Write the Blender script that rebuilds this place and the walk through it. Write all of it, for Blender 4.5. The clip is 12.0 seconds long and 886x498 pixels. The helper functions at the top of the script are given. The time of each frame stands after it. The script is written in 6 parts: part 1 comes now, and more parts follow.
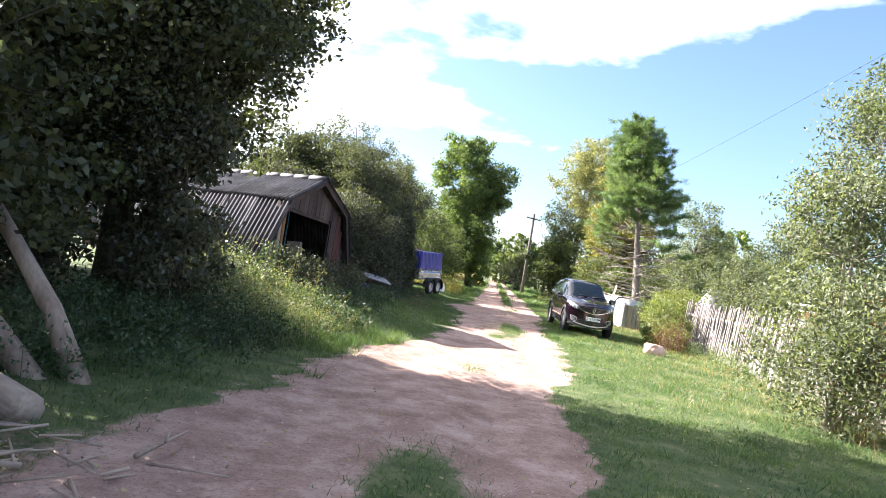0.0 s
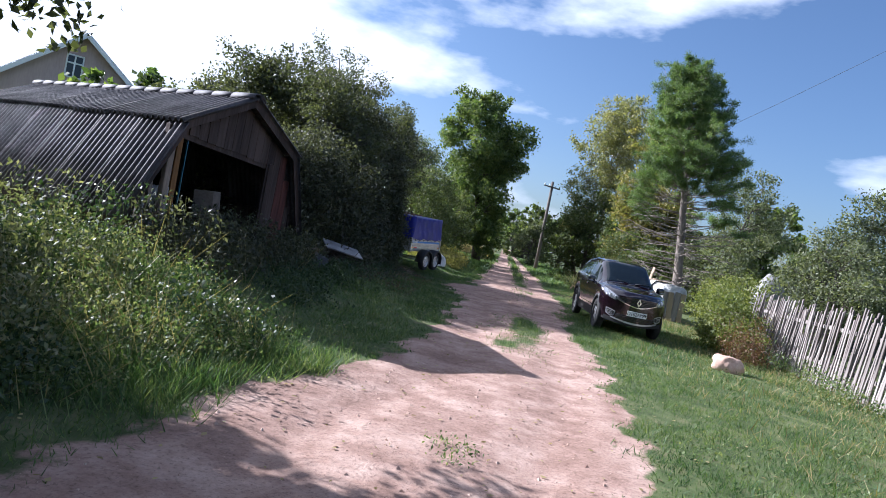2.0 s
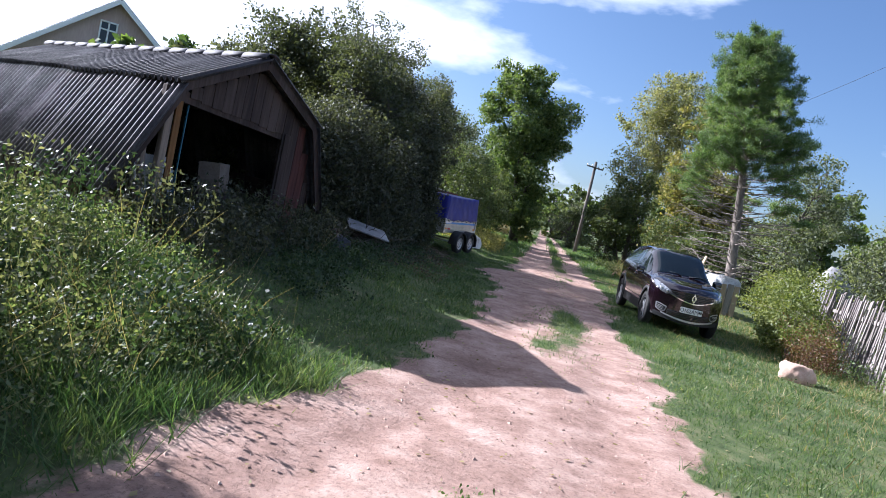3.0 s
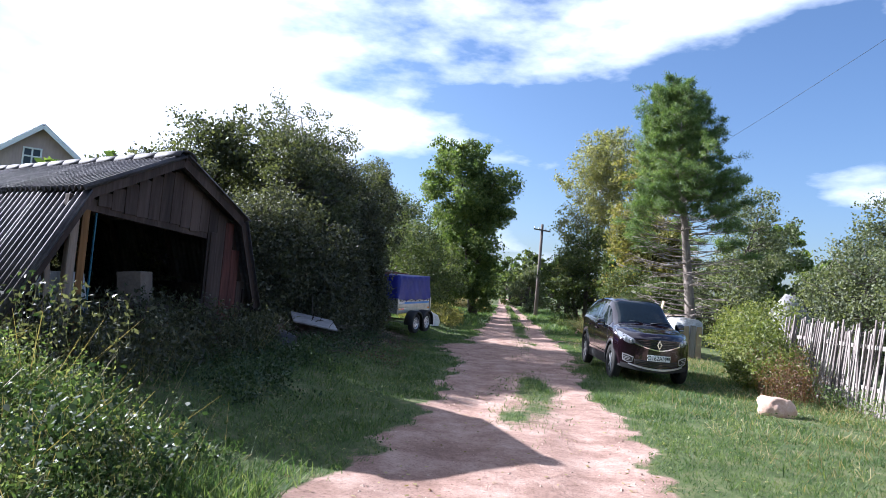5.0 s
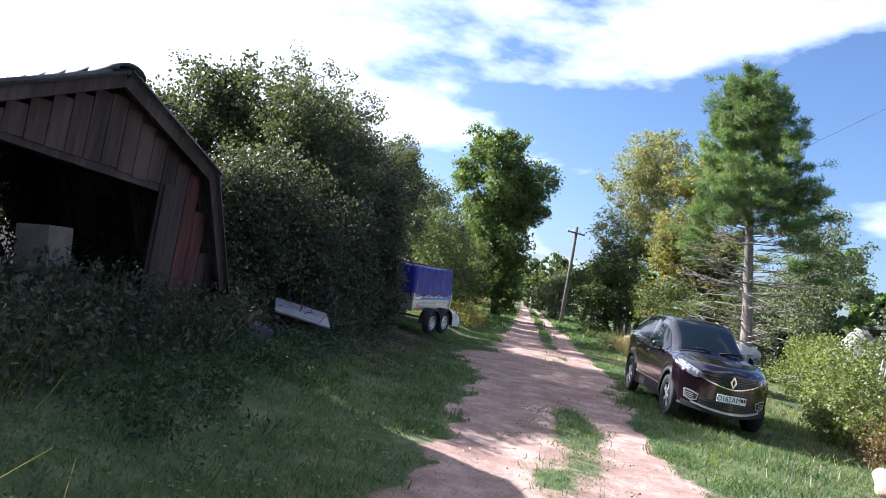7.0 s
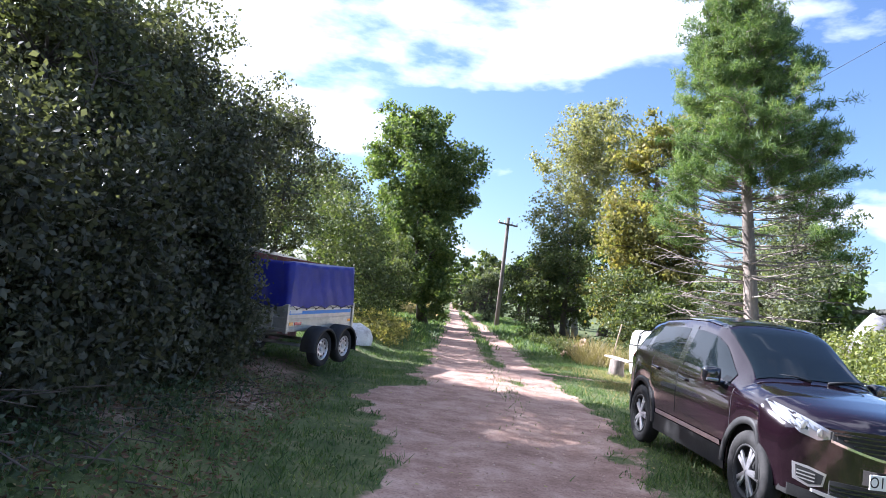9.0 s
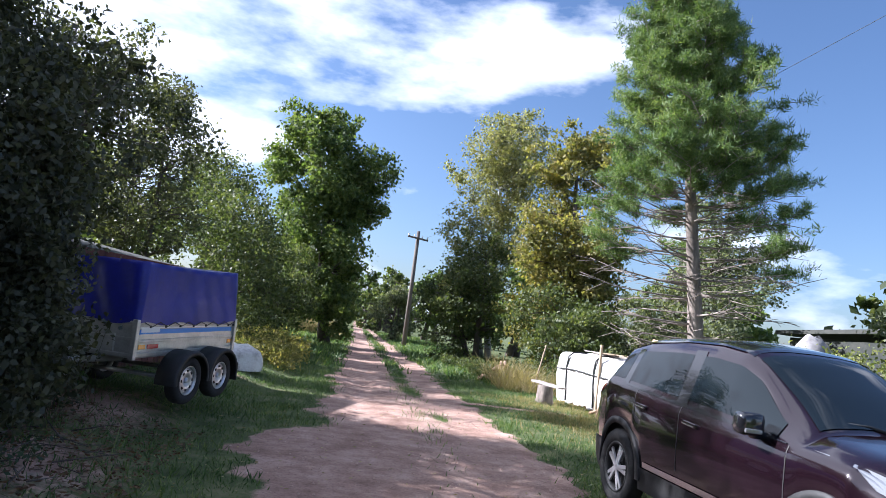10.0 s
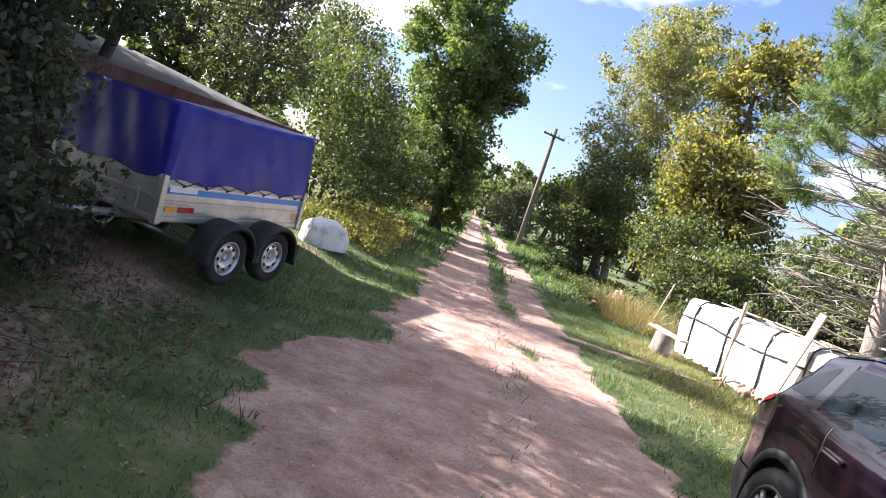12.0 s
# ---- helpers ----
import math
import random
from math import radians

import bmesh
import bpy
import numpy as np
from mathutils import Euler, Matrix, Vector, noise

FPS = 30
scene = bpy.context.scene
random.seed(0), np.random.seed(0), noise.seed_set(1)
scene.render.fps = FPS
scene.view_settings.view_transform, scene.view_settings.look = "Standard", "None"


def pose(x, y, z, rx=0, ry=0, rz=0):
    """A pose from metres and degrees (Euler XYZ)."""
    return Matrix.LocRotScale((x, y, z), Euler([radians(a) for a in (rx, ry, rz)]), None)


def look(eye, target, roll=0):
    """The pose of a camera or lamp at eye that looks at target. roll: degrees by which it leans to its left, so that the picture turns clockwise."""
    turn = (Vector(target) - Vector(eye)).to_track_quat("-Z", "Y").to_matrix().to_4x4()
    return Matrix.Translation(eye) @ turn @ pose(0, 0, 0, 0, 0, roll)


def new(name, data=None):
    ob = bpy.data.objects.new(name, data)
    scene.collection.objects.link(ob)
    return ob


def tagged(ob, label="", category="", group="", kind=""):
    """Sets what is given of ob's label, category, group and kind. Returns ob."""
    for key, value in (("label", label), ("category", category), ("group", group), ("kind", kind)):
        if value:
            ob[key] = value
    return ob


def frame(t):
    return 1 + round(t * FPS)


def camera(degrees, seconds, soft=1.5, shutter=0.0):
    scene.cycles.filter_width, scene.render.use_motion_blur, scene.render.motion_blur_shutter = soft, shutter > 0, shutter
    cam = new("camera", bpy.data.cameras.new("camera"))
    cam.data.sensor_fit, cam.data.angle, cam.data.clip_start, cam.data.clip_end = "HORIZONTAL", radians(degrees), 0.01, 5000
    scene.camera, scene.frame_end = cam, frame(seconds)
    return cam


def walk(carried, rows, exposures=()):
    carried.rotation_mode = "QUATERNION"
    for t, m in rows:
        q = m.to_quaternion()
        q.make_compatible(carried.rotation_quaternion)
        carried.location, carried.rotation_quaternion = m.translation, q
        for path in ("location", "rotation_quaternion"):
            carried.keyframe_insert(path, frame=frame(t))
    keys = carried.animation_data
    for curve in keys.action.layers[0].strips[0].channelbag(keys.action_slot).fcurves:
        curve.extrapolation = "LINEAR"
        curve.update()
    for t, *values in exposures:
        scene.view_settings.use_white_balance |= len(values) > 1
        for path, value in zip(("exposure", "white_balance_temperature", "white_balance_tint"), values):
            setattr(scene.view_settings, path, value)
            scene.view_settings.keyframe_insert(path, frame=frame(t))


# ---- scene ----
cam = camera(68.9, 12.0, soft=0.15)
PATH = [
    (0, (-0.412, -2.03, 1.527), (-0.506, -0.033, 1.570), 9.2),
    (0.5, (-0.369, -0.64, 1.509), (-0.399, 1.358, 1.588), 6.5),
    (1, (-0.196, 0.762, 1.538), (-0.111, 2.759, 1.593), 4.8),
    (1.5, (-0.125, 1.950, 1.530), (-0.140, 3.949, 1.578), 8.1),
    (2, (-0.226, 3.155, 1.570), (-0.340, 5.151, 1.515), 11.2),
    (2.5, (-0.286, 3.950, 1.553), (-0.443, 5.943, 1.513), 15.4),
    (2.7, (-0.291, 4.157, 1.606), (-0.455, 6.144, 1.464), 14.2),
    (4.3, (-0.003, 4.871, 1.697), (-0.301, 6.846, 1.574), 9.9),
    (4.5, (-0.077, 4.890, 1.666), (-0.263, 6.882, 1.625), 6.0),
    (5, (-0.118, 4.893, 1.598), (-0.239, 6.886, 1.717), 4.8),
    (5.5, (0.044, 5.018, 1.631), (-0.242, 6.996, 1.667), 9.1),
    (6, (0.019, 5.581, 1.614), (-0.305, 7.555, 1.631), 11.6),
    (6.5, (-0.260, 6.348, 1.633), (-0.442, 8.338, 1.685), 10.1),
    (6.7, (-0.291, 6.68, 1.614), (-0.492, 8.668, 1.711), 10.4),
    (7.2, (-0.30, 7.98, 1.62), (-0.49, 9.96, 1.71), 9.6),
    (7.75, (-0.28, 9.50, 1.64), (-0.45, 11.49, 1.72), 8.0),
    (8.3, (-0.233, 11.06, 1.667), (-0.358, 13.055, 1.743), 6.7),
    (8.5, (-0.219, 11.625, 1.625), (-0.303, 13.62, 1.742), 7.4),
    (9, (-0.254, 12.997, 1.604), (-0.225, 14.991, 1.745), 6.7),
    (9.5, (-0.248, 14.371, 1.558), (-0.031, 16.346, 1.783), 7.7),
    (10, (-0.293, 15.310, 1.541), (0.021, 17.273, 1.774), 7.1),
    (10.5, (-0.057, 16.068, 1.541), (0.071, 18.050, 1.771), 4.7),
    (11, (0.045, 16.609, 1.560), (0.071, 18.601, 1.726), 7.9),
    (11.5, (0.304, 16.896, 1.732), (0.098, 18.885, 1.673), 15.6),
    (12, (0.106, 17.339, 1.800), (0.117, 19.332, 1.627), 17.9),
]
EXPOSURES = [(0, 2.58, 6150, 14), (0.6, 1.79, 5950, 14), (1.3, 1.37, 5450, 14), (2.7, 1.45, 5400, 16), (4.4, 1.79, 5600, 15), (5.4, 1.57, 5400, 15), (6.7, 1.72, 5500, 15), (8.4, 2.35, 5550, 18), (9.5, 1.92, 5550, 17), (10.4, 1.62, 5550, 16), (11.5, 1.65, 5550, 16), (12, 2.17, 6100, 20)]
walk(cam, [(t, look(eye, target, roll)) for t, eye, target, roll in PATH], EXPOSURES)

# ---- light ----
SUN_AZ, SUN_EL = radians(70), radians(31)
SUN_DIR = Vector((-math.sin(SUN_AZ) * math.cos(SUN_EL), math.cos(SUN_AZ) * math.cos(SUN_EL), math.sin(SUN_EL)))
sun = new("sun", bpy.data.lights.new("sun", "SUN"))
sun.data.energy, sun.data.angle, sun.data.color = 5.0, radians(0.55), (1.0, 0.94, 0.86)
sun.matrix_world = look(SUN_DIR * 60, (0, 0, 0))

world = bpy.data.worlds.new("sky")
scene.world = world
world.use_nodes = True
wn, wl = world.node_tree.nodes, world.node_tree.links
wbg = wn["Background"]
wsky = wn.new("ShaderNodeTexSky")
wsky.sky_type, wsky.sun_disc = "NISHITA", False
wsky.sun_elevation, wsky.sun_rotation = SUN_EL, -SUN_AZ
wsky.air_density, wsky.dust_density, wsky.ozone_density = 1.0, 1.6, 3.0
wco = wn.new("ShaderNodeTexCoord")
wmap = wn.new("ShaderNodeMapping")
wmap.inputs["Scale"].default_value = (1.0, 1.0, 2.6)
wmap.inputs["Location"].default_value = (0.35, 0.1, 0.2)
wnoise = wn.new("ShaderNodeTexNoise")
wnoise.inputs["Scale"].default_value, wnoise.inputs["Detail"].default_value = 2.2, 9.0
wnoise.inputs["Roughness"].default_value = 0.52
wramp = wn.new("ShaderNodeValToRGB")
wramp.color_ramp.elements[0].position, wramp.color_ramp.elements[1].position = 0.54, 0.63
wmix = wn.new("ShaderNodeMixRGB")
wmix.inputs[2].default_value = (8.0, 8.2, 8.6, 1)
wl.new(wco.outputs["Generated"], wmap.inputs["Vector"])
wl.new(wmap.outputs["Vector"], wnoise.inputs["Vector"])
wdot = wn.new("ShaderNodeVectorMath")
wdot.operation, wdot.inputs[1].default_value = "DOT_PRODUCT", tuple(SUN_DIR)
wveil = wn.new("ShaderNodeMapRange")
wveil.interpolation_type = "SMOOTHSTEP"
wveil.inputs["From Min"].default_value, wveil.inputs["From Max"].default_value = 0.42, 0.9
wveil.inputs["To Max"].default_value = 0.17
wsum = wn.new("ShaderNodeMath")
wl.new(wco.outputs["Generated"], wdot.inputs[0])
wl.new(wdot.outputs["Value"], wveil.inputs["Value"])
wl.new(wnoise.outputs["Fac"], wsum.inputs[0])
wl.new(wveil.outputs["Result"], wsum.inputs[1])
wl.new(wsum.outputs[0], wramp.inputs["Fac"])
wl.new(wramp.outputs["Color"], wmix.inputs[0])
wl.new(wsky.outputs["Color"], wmix.inputs[1])
wl.new(wmix.outputs["Color"], wbg.inputs["Color"])
wbg.inputs["Strength"].default_value = 0.056


# ---- materials ----
def material(name, colours, rough=0.8, scale=6.0, fine=60.0, bump=0.15, metal=0.0, island=0.0, obj_random=0.0, stretch=(1, 1, 1), spec=0.4, coat=0.0):
    """A surface with stains at one scale and grain at another. colours: two or three base colours."""
    m = bpy.data.materials.new(name)
    m.use_nodes = True
    n, l = m.node_tree.nodes, m.node_tree.links
    b = n["Principled BSDF"]
    b.inputs["Roughness"].default_value, b.inputs["Metallic"].default_value = rough, metal
    b.inputs["Specular IOR Level"].default_value = spec
    b.inputs["Coat Weight"].default_value = coat
    co, mp = n.new("ShaderNodeTexCoord"), n.new("ShaderNodeMapping")
    mp.inputs["Scale"].default_value = stretch
    big, small = n.new("ShaderNodeTexNoise"), n.new("ShaderNodeTexNoise")
    big.inputs["Scale"].default_value, big.inputs["Detail"].default_value = scale, 5
    small.inputs["Scale"].default_value, small.inputs["Detail"].default_value = fine, 4
    l.new(co.outputs["Object"], mp.inputs["Vector"])
    l.new(mp.outputs["Vector"], big.inputs["Vector"])
    l.new(mp.outputs["Vector"], small.inputs["Vector"])
    add = n.new("ShaderNodeMath")
    add.operation = "MULTIPLY_ADD"
    l.new(small.outputs["Fac"], add.inputs[0])
    add.inputs[1].default_value = 0.55
    half = n.new("ShaderNodeMath")
    half.operation = "MULTIPLY_ADD"
    l.new(big.outputs["Fac"], half.inputs[0])
    half.inputs[1].default_value, half.inputs[2].default_value = 1.3, -0.42
    l.new(half.outputs[0], add.inputs[2])
    fac = add.outputs[0]
    for amount, kind, socket in ((island, "ShaderNodeNewGeometry", "Random Per Island"), (obj_random, "ShaderNodeObjectInfo", "Random")):
        if amount:
            src, ma = n.new(kind), n.new("ShaderNodeMath")
            ma.operation = "MULTIPLY_ADD"
            l.new(src.outputs[socket], ma.inputs[0])
            ma.inputs[1].default_value = amount
            off = n.new("ShaderNodeMath")
            off.operation = "ADD"
            l.new(fac, off.inputs[0])
            off.inputs[1].default_value = -amount / 2
            l.new(off.outputs[0], ma.inputs[2])
            fac = ma.outputs[0]
    ramp = n.new("ShaderNodeValToRGB")
    els = ramp.color_ramp.elements
    while len(els) < len(colours):
        els.new(0.5)
    for i, c in enumerate(colours):
        els[i].position = 0.25 + 0.5 * i / max(1, len(colours) - 1)
        els[i].color = (*c, 1)
    l.new(fac, ramp.inputs["Fac"])
    l.new(ramp.outputs["Color"], b.inputs["Base Color"])
    if bump:
        bp = n.new("ShaderNodeBump")
        bp.inputs["Strength"].default_value, bp.inputs["Distance"].default_value = bump, 0.02
        l.new(fac, bp.inputs["Height"])
        l.new(bp.outputs["Normal"], b.inputs["Normal"])
    return m


def foliage(name, colours, glow=0.4, rough=0.55):
    """Leaves: a colour of its own for each leaf, light through the blade."""
    m = bpy.data.materials.new(name)
    m.use_nodes = True
    n, l = m.node_tree.nodes, m.node_tree.links
    b, out = n["Principled BSDF"], n["Material Output"]
    b.inputs["Roughness"].default_value, b.inputs["Specular IOR Level"].default_value = rough, 0.42
    geo, ramp = n.new("ShaderNodeNewGeometry"), n.new("ShaderNodeValToRGB")
    co, big, mix = n.new("ShaderNodeTexCoord"), n.new("ShaderNodeTexNoise"), n.new("ShaderNodeMath")
    big.inputs["Scale"].default_value = 0.9
    l.new(co.outputs["Object"], big.inputs["Vector"])
    mix.operation = "MULTIPLY_ADD"
    l.new(geo.outputs["Random Per Island"], mix.inputs[0])
    mix.inputs[1].default_value = 0.55
    sub = n.new("ShaderNodeMath")
    sub.operation = "MULTIPLY_ADD"
    l.new(big.outputs["Fac"], sub.inputs[0])
    sub.inputs[1].default_value, sub.inputs[2].default_value = 0.9, -0.22
    l.new(sub.outputs[0], mix.inputs[2])
    els = ramp.color_ramp.elements
    while len(els) < len(colours):
        els.new(0.5)
    for i, c in enumerate(colours):
        els[i].position, els[i].color = 0.08 + 0.84 * i / max(1, len(colours) - 1), (*c, 1)
    l.new(mix.outputs[0], ramp.inputs["Fac"])
    l.new(ramp.outputs["Color"], b.inputs["Base Color"])
    tr, ms = n.new("ShaderNodeBsdfTranslucent"), n.new("ShaderNodeMixShader")
    warm = n.new("ShaderNodeMixRGB")
    warm.blend_type, warm.inputs[0].default_value, warm.inputs[2].default_value = "MULTIPLY", 1.0, (1.25, 1.3, 0.55, 1)
    l.new(ramp.outputs["Color"], warm.inputs[1])
    l.new(warm.outputs["Color"], tr.inputs["Color"])
    ms.inputs[0].default_value = glow
    l.new(b.outputs[0], ms.inputs[1])
    l.new(tr.outputs[0], ms.inputs[2])
    l.new(ms.outputs[0], out.inputs["Surface"])
    return m


def plain(name, colour, rough=0.5, metal=0.0, spec=0.5, coat=0.0, transmission=0.0):
    m = bpy.data.materials.new(name)
    m.use_nodes = True
    b = m.node_tree.nodes["Principled BSDF"]
    b.inputs["Base Color"].default_value = (*colour, 1)
    b.inputs["Roughness"].default_value, b.inputs["Metallic"].default_value = rough, metal
    b.inputs["Specular IOR Level"].default_value, b.inputs["Coat Weight"].default_value = spec, coat
    b.inputs["Transmission Weight"].default_value = transmission
    return m


def ground_material():
    """Earth and turf, mixed by the worn-lane attribute of the sheet."""
    m = bpy.data.materials.new("earth_and_turf")
    m.use_nodes = True
    n, l = m.node_tree.nodes, m.node_tree.links
    b = n["Principled BSDF"]
    b.inputs["Roughness"].default_value, b.inputs["Specular IOR Level"].default_value = 0.95, 0.15
    co, at = n.new("ShaderNodeTexCoord"), n.new("ShaderNodeAttribute")
    at.attribute_name = "worn"
    def noise_tex(scale, detail=6, rough=0.6):
        t = n.new("ShaderNodeTexNoise")
        t.inputs["Scale"].default_value, t.inputs["Detail"].default_value, t.inputs["Roughness"].default_value = scale, detail, rough
        l.new(co.outputs["Object"], t.inputs["Vector"])
        return t.outputs["Fac"]
    def ramp(fac, stops):
        r = n.new("ShaderNodeValToRGB")
        e = r.color_ramp.elements
        while len(e) < len(stops):
            e.new(0.5)
        for i, (p, c) in enumerate(stops):
            e[i].position, e[i].color = p, (*c, 1)
        l.new(fac, r.inputs["Fac"])
        return r.outputs["Color"]
    sand = ramp(noise_tex(1.7, 10, 0.72), ((0.3, (0.19, 0.115, 0.088)), (0.48, (0.325, 0.212, 0.168)), (0.66, (0.49, 0.352, 0.288))))
    grit = ramp(noise_tex(34, 7, 0.78), ((0.34, (0.38, 0.35, 0.33)), (0.47, (0.95, 0.95, 0.95)), (0.7, (1.2, 1.18, 1.15))))
    mul = n.new("ShaderNodeMixRGB")
    mul.blend_type, mul.inputs[0].default_value = "MULTIPLY", 0.75
    l.new(sand, mul.inputs[1])
    l.new(grit, mul.inputs[2])
    turf = ramp(noise_tex(2.6, 10, 0.75), ((0.3, (0.04, 0.055, 0.02)), (0.5, (0.085, 0.11, 0.042)), (0.68, (0.19, 0.17, 0.09))))
    edge = n.new("ShaderNodeMath")
    edge.operation = "MULTIPLY_ADD"
    l.new(noise_tex(7, 6, 0.7), edge.inputs[0])
    edge.inputs[1].default_value = 0.9
    shift = n.new("ShaderNodeMath")
    shift.operation = "ADD"
    l.new(at.outputs["Fac"], shift.inputs[0])
    shift.inputs[1].default_value = -0.45
    l.new(shift.outputs[0], edge.inputs[2])
    mask = ramp(edge.outputs[0], ((0.36, (0, 0, 0)), (0.62, (1, 1, 1))))
    mix = n.new("ShaderNodeMixRGB")
    l.new(mask, mix.inputs[0])
    l.new(turf, mix.inputs[1])
    l.new(mul.outputs["Color"], mix.inputs[2])
    l.new(mix.outputs["Color"], b.inputs["Base Color"])
    bp = n.new("ShaderNodeBump")
    bp.inputs["Strength"].default_value, bp.inputs["Distance"].default_value = 0.55, 0.03
    l.new(noise_tex(16, 8, 0.72), bp.inputs["Height"])
    l.new(bp.outputs["Normal"], b.inputs["Normal"])
    return m


EARTH = ground_material()
BARK = material("bark", ((0.05, 0.04, 0.032), (0.12, 0.1, 0.085)), 0.95, 5, 30, 0.8, stretch=(1, 1, 0.25))
PALE_BARK = material("pale_bark", ((0.12, 0.1, 0.085), (0.3, 0.25, 0.21)), 0.95, 5, 30, 0.8, stretch=(1, 1, 0.3))
BIRCH_BARK = material("birch_bark", ((0.1, 0.09, 0.08), (0.5, 0.48, 0.45), (0.62, 0.6, 0.56)), 0.85, 3, 14, 0.4, stretch=(1, 1, 2.5))
TWIG = material("dead_twig", ((0.15, 0.125, 0.105), (0.3, 0.255, 0.22)), 0.95, 4, 30, 0.3)
DEAD_WOOD = material("dead_wood", ((0.17, 0.12, 0.09), (0.38, 0.29, 0.225)), 0.95, 3, 26, 0.8, obj_random=0.3, stretch=(1, 1, 0.12))
LEAF_DARK = foliage("leaf_lilac", ((0.028, 0.031, 0.021), (0.066, 0.071, 0.046), (0.15, 0.152, 0.1)), 0.4, 0.5)
LEAF_PLUM = foliage("leaf_plum", ((0.028, 0.034, 0.021), (0.068, 0.078, 0.04), (0.145, 0.15, 0.08)), 0.42)
LEAF_MAPLE = foliage("leaf_maple", ((0.0378, 0.067, 0.0216), (0.108, 0.157, 0.0486), (0.227, 0.259, 0.0918)), 0.46)
LEAF_BIRCH = foliage("leaf_birch", ((0.101, 0.118, 0.056), (0.235, 0.235, 0.112), (0.403, 0.358, 0.174)), 0.48)
LEAF_YELLOW = foliage("leaf_turning", ((0.0728, 0.0896, 0.0336), (0.202, 0.196, 0.0694), (0.403, 0.325, 0.112)), 0.48)
LEAF_WILLOW = foliage("leaf_willow", ((0.055, 0.072, 0.04), (0.13, 0.15, 0.088), (0.26, 0.27, 0.17)), 0.45)
LEAF_HEDGE = foliage("leaf_hedge", ((0.0322, 0.0483, 0.0184), (0.0805, 0.109, 0.0391), (0.19, 0.201, 0.0862)), 0.4)
NEEDLE = foliage("pine_needle", ((0.045, 0.085, 0.03), (0.115, 0.18, 0.06), (0.24, 0.29, 0.115)), 0.42)
# Nettle green, darkened to stand for tree shade on the near bank.
NETTLE_SHADE = foliage("nettle_shade_leaf", ((0.014, 0.032, 0.014), (0.04, 0.07, 0.028), (0.1, 0.13, 0.065)), 0.3, 0.45)
LEAF_ROSE = foliage("shrub_leaf", ((0.0633, 0.0862, 0.0253), (0.149, 0.178, 0.0517), (0.299, 0.299, 0.0978)), 0.4)
WEED = foliage("weed_leaf", ((0.0312, 0.0625, 0.025), (0.106, 0.156, 0.06), (0.3, 0.312, 0.163)), 0.42)
GRASS = foliage("grass_blade", ((0.026, 0.062, 0.024), (0.08, 0.14, 0.048), (0.235, 0.27, 0.115)), 0.46)
DRY_GRASS = foliage("dry_grass", ((0.16, 0.13, 0.06), (0.3, 0.24, 0.12), (0.4, 0.33, 0.18)), 0.35)
RUSSET = foliage("russet_stem", ((0.05, 0.022, 0.014), (0.11, 0.055, 0.03), (0.19, 0.11, 0.05)), 0.3)
ROOF_SLATE = material("corrugated_sheet", ((0.03, 0.026, 0.029), (0.062, 0.055, 0.059), (0.125, 0.112, 0.116)), 0.75, 1.6, 22, 0.3, obj_random=0.25)
BARN_WOOD = material("weathered_board", ((0.028, 0.019, 0.017), (0.058, 0.039, 0.033), (0.1, 0.07, 0.06)), 0.93, 2.5, 24, 0.6, obj_random=0.2, stretch=(1, 1, 0.1))
RED_WOOD = material("faded_red_board", ((0.05, 0.02, 0.017), (0.11, 0.04, 0.033), (0.15, 0.075, 0.062)), 0.93, 2.5, 24, 0.6, obj_random=0.3, stretch=(1, 1, 0.1))
GREY_WOOD = material("grey_picket", ((0.15, 0.125, 0.115), (0.26, 0.225, 0.205), (0.38, 0.335, 0.31)), 0.93, 2.0, 24, 0.5, obj_random=0.45, stretch=(1, 1, 0.1))
YELLOW_WOOD = material("yellow_board", ((0.13, 0.06, 0.022), (0.25, 0.12, 0.04)), 0.85, 3, 24, 0.4, stretch=(1, 1, 0.1))
PLANK = material("sawn_plank", ((0.27, 0.2, 0.13), (0.42, 0.32, 0.22)), 0.85, 3, 24, 0.4, obj_random=0.3, stretch=(1, 1, 0.1))
LOG_END = material("split_log", ((0.26, 0.17, 0.11), (0.45, 0.32, 0.22)), 0.9, 5, 30, 0.4, obj_random=0.35)
FOIL = material("white_film", ((0.42, 0.39, 0.36), (0.66, 0.64, 0.61), (0.78, 0.77, 0.75)), 0.42, 4, 22, 0.9)
DIRTY_FILM = material("dusty_film", ((0.16, 0.15, 0.15), (0.32, 0.31, 0.31)), 0.55, 3, 14, 0.5)
STONE = material("pink_granite", ((0.36, 0.23, 0.17), (0.5, 0.34, 0.26), (0.6, 0.46, 0.38)), 0.85, 3, 40, 0.5)
TARP = material("blue_tarpaulin", ((0.012, 0.014, 0.17), (0.018, 0.022, 0.26)), 0.42, 2.2, 30, 0.12)
ZINC = material("galvanised_steel", ((0.36, 0.36, 0.35), (0.52, 0.52, 0.5)), 0.42, 6, 40, 0.06, metal=0.75)
BLUE_STRIPE = plain("blue_stripe", (0.02, 0.2, 0.62), 0.4)
WHITE_PAINT = plain("white_paint", (0.78, 0.78, 0.76), 0.45)
RUBBER = material("tyre_rubber", ((0.016, 0.016, 0.017), (0.035, 0.033, 0.032)), 0.85, 6, 50, 0.25)
BLACK_PLASTIC = material("black_plastic", ((0.014, 0.014, 0.015), (0.028, 0.028, 0.028)), 0.6, 6, 60, 0.1)
CAR_PAINT = plain("dark_plum_paint", (0.011, 0.0045, 0.008), 0.16, 0.3, 0.5, 1.0)
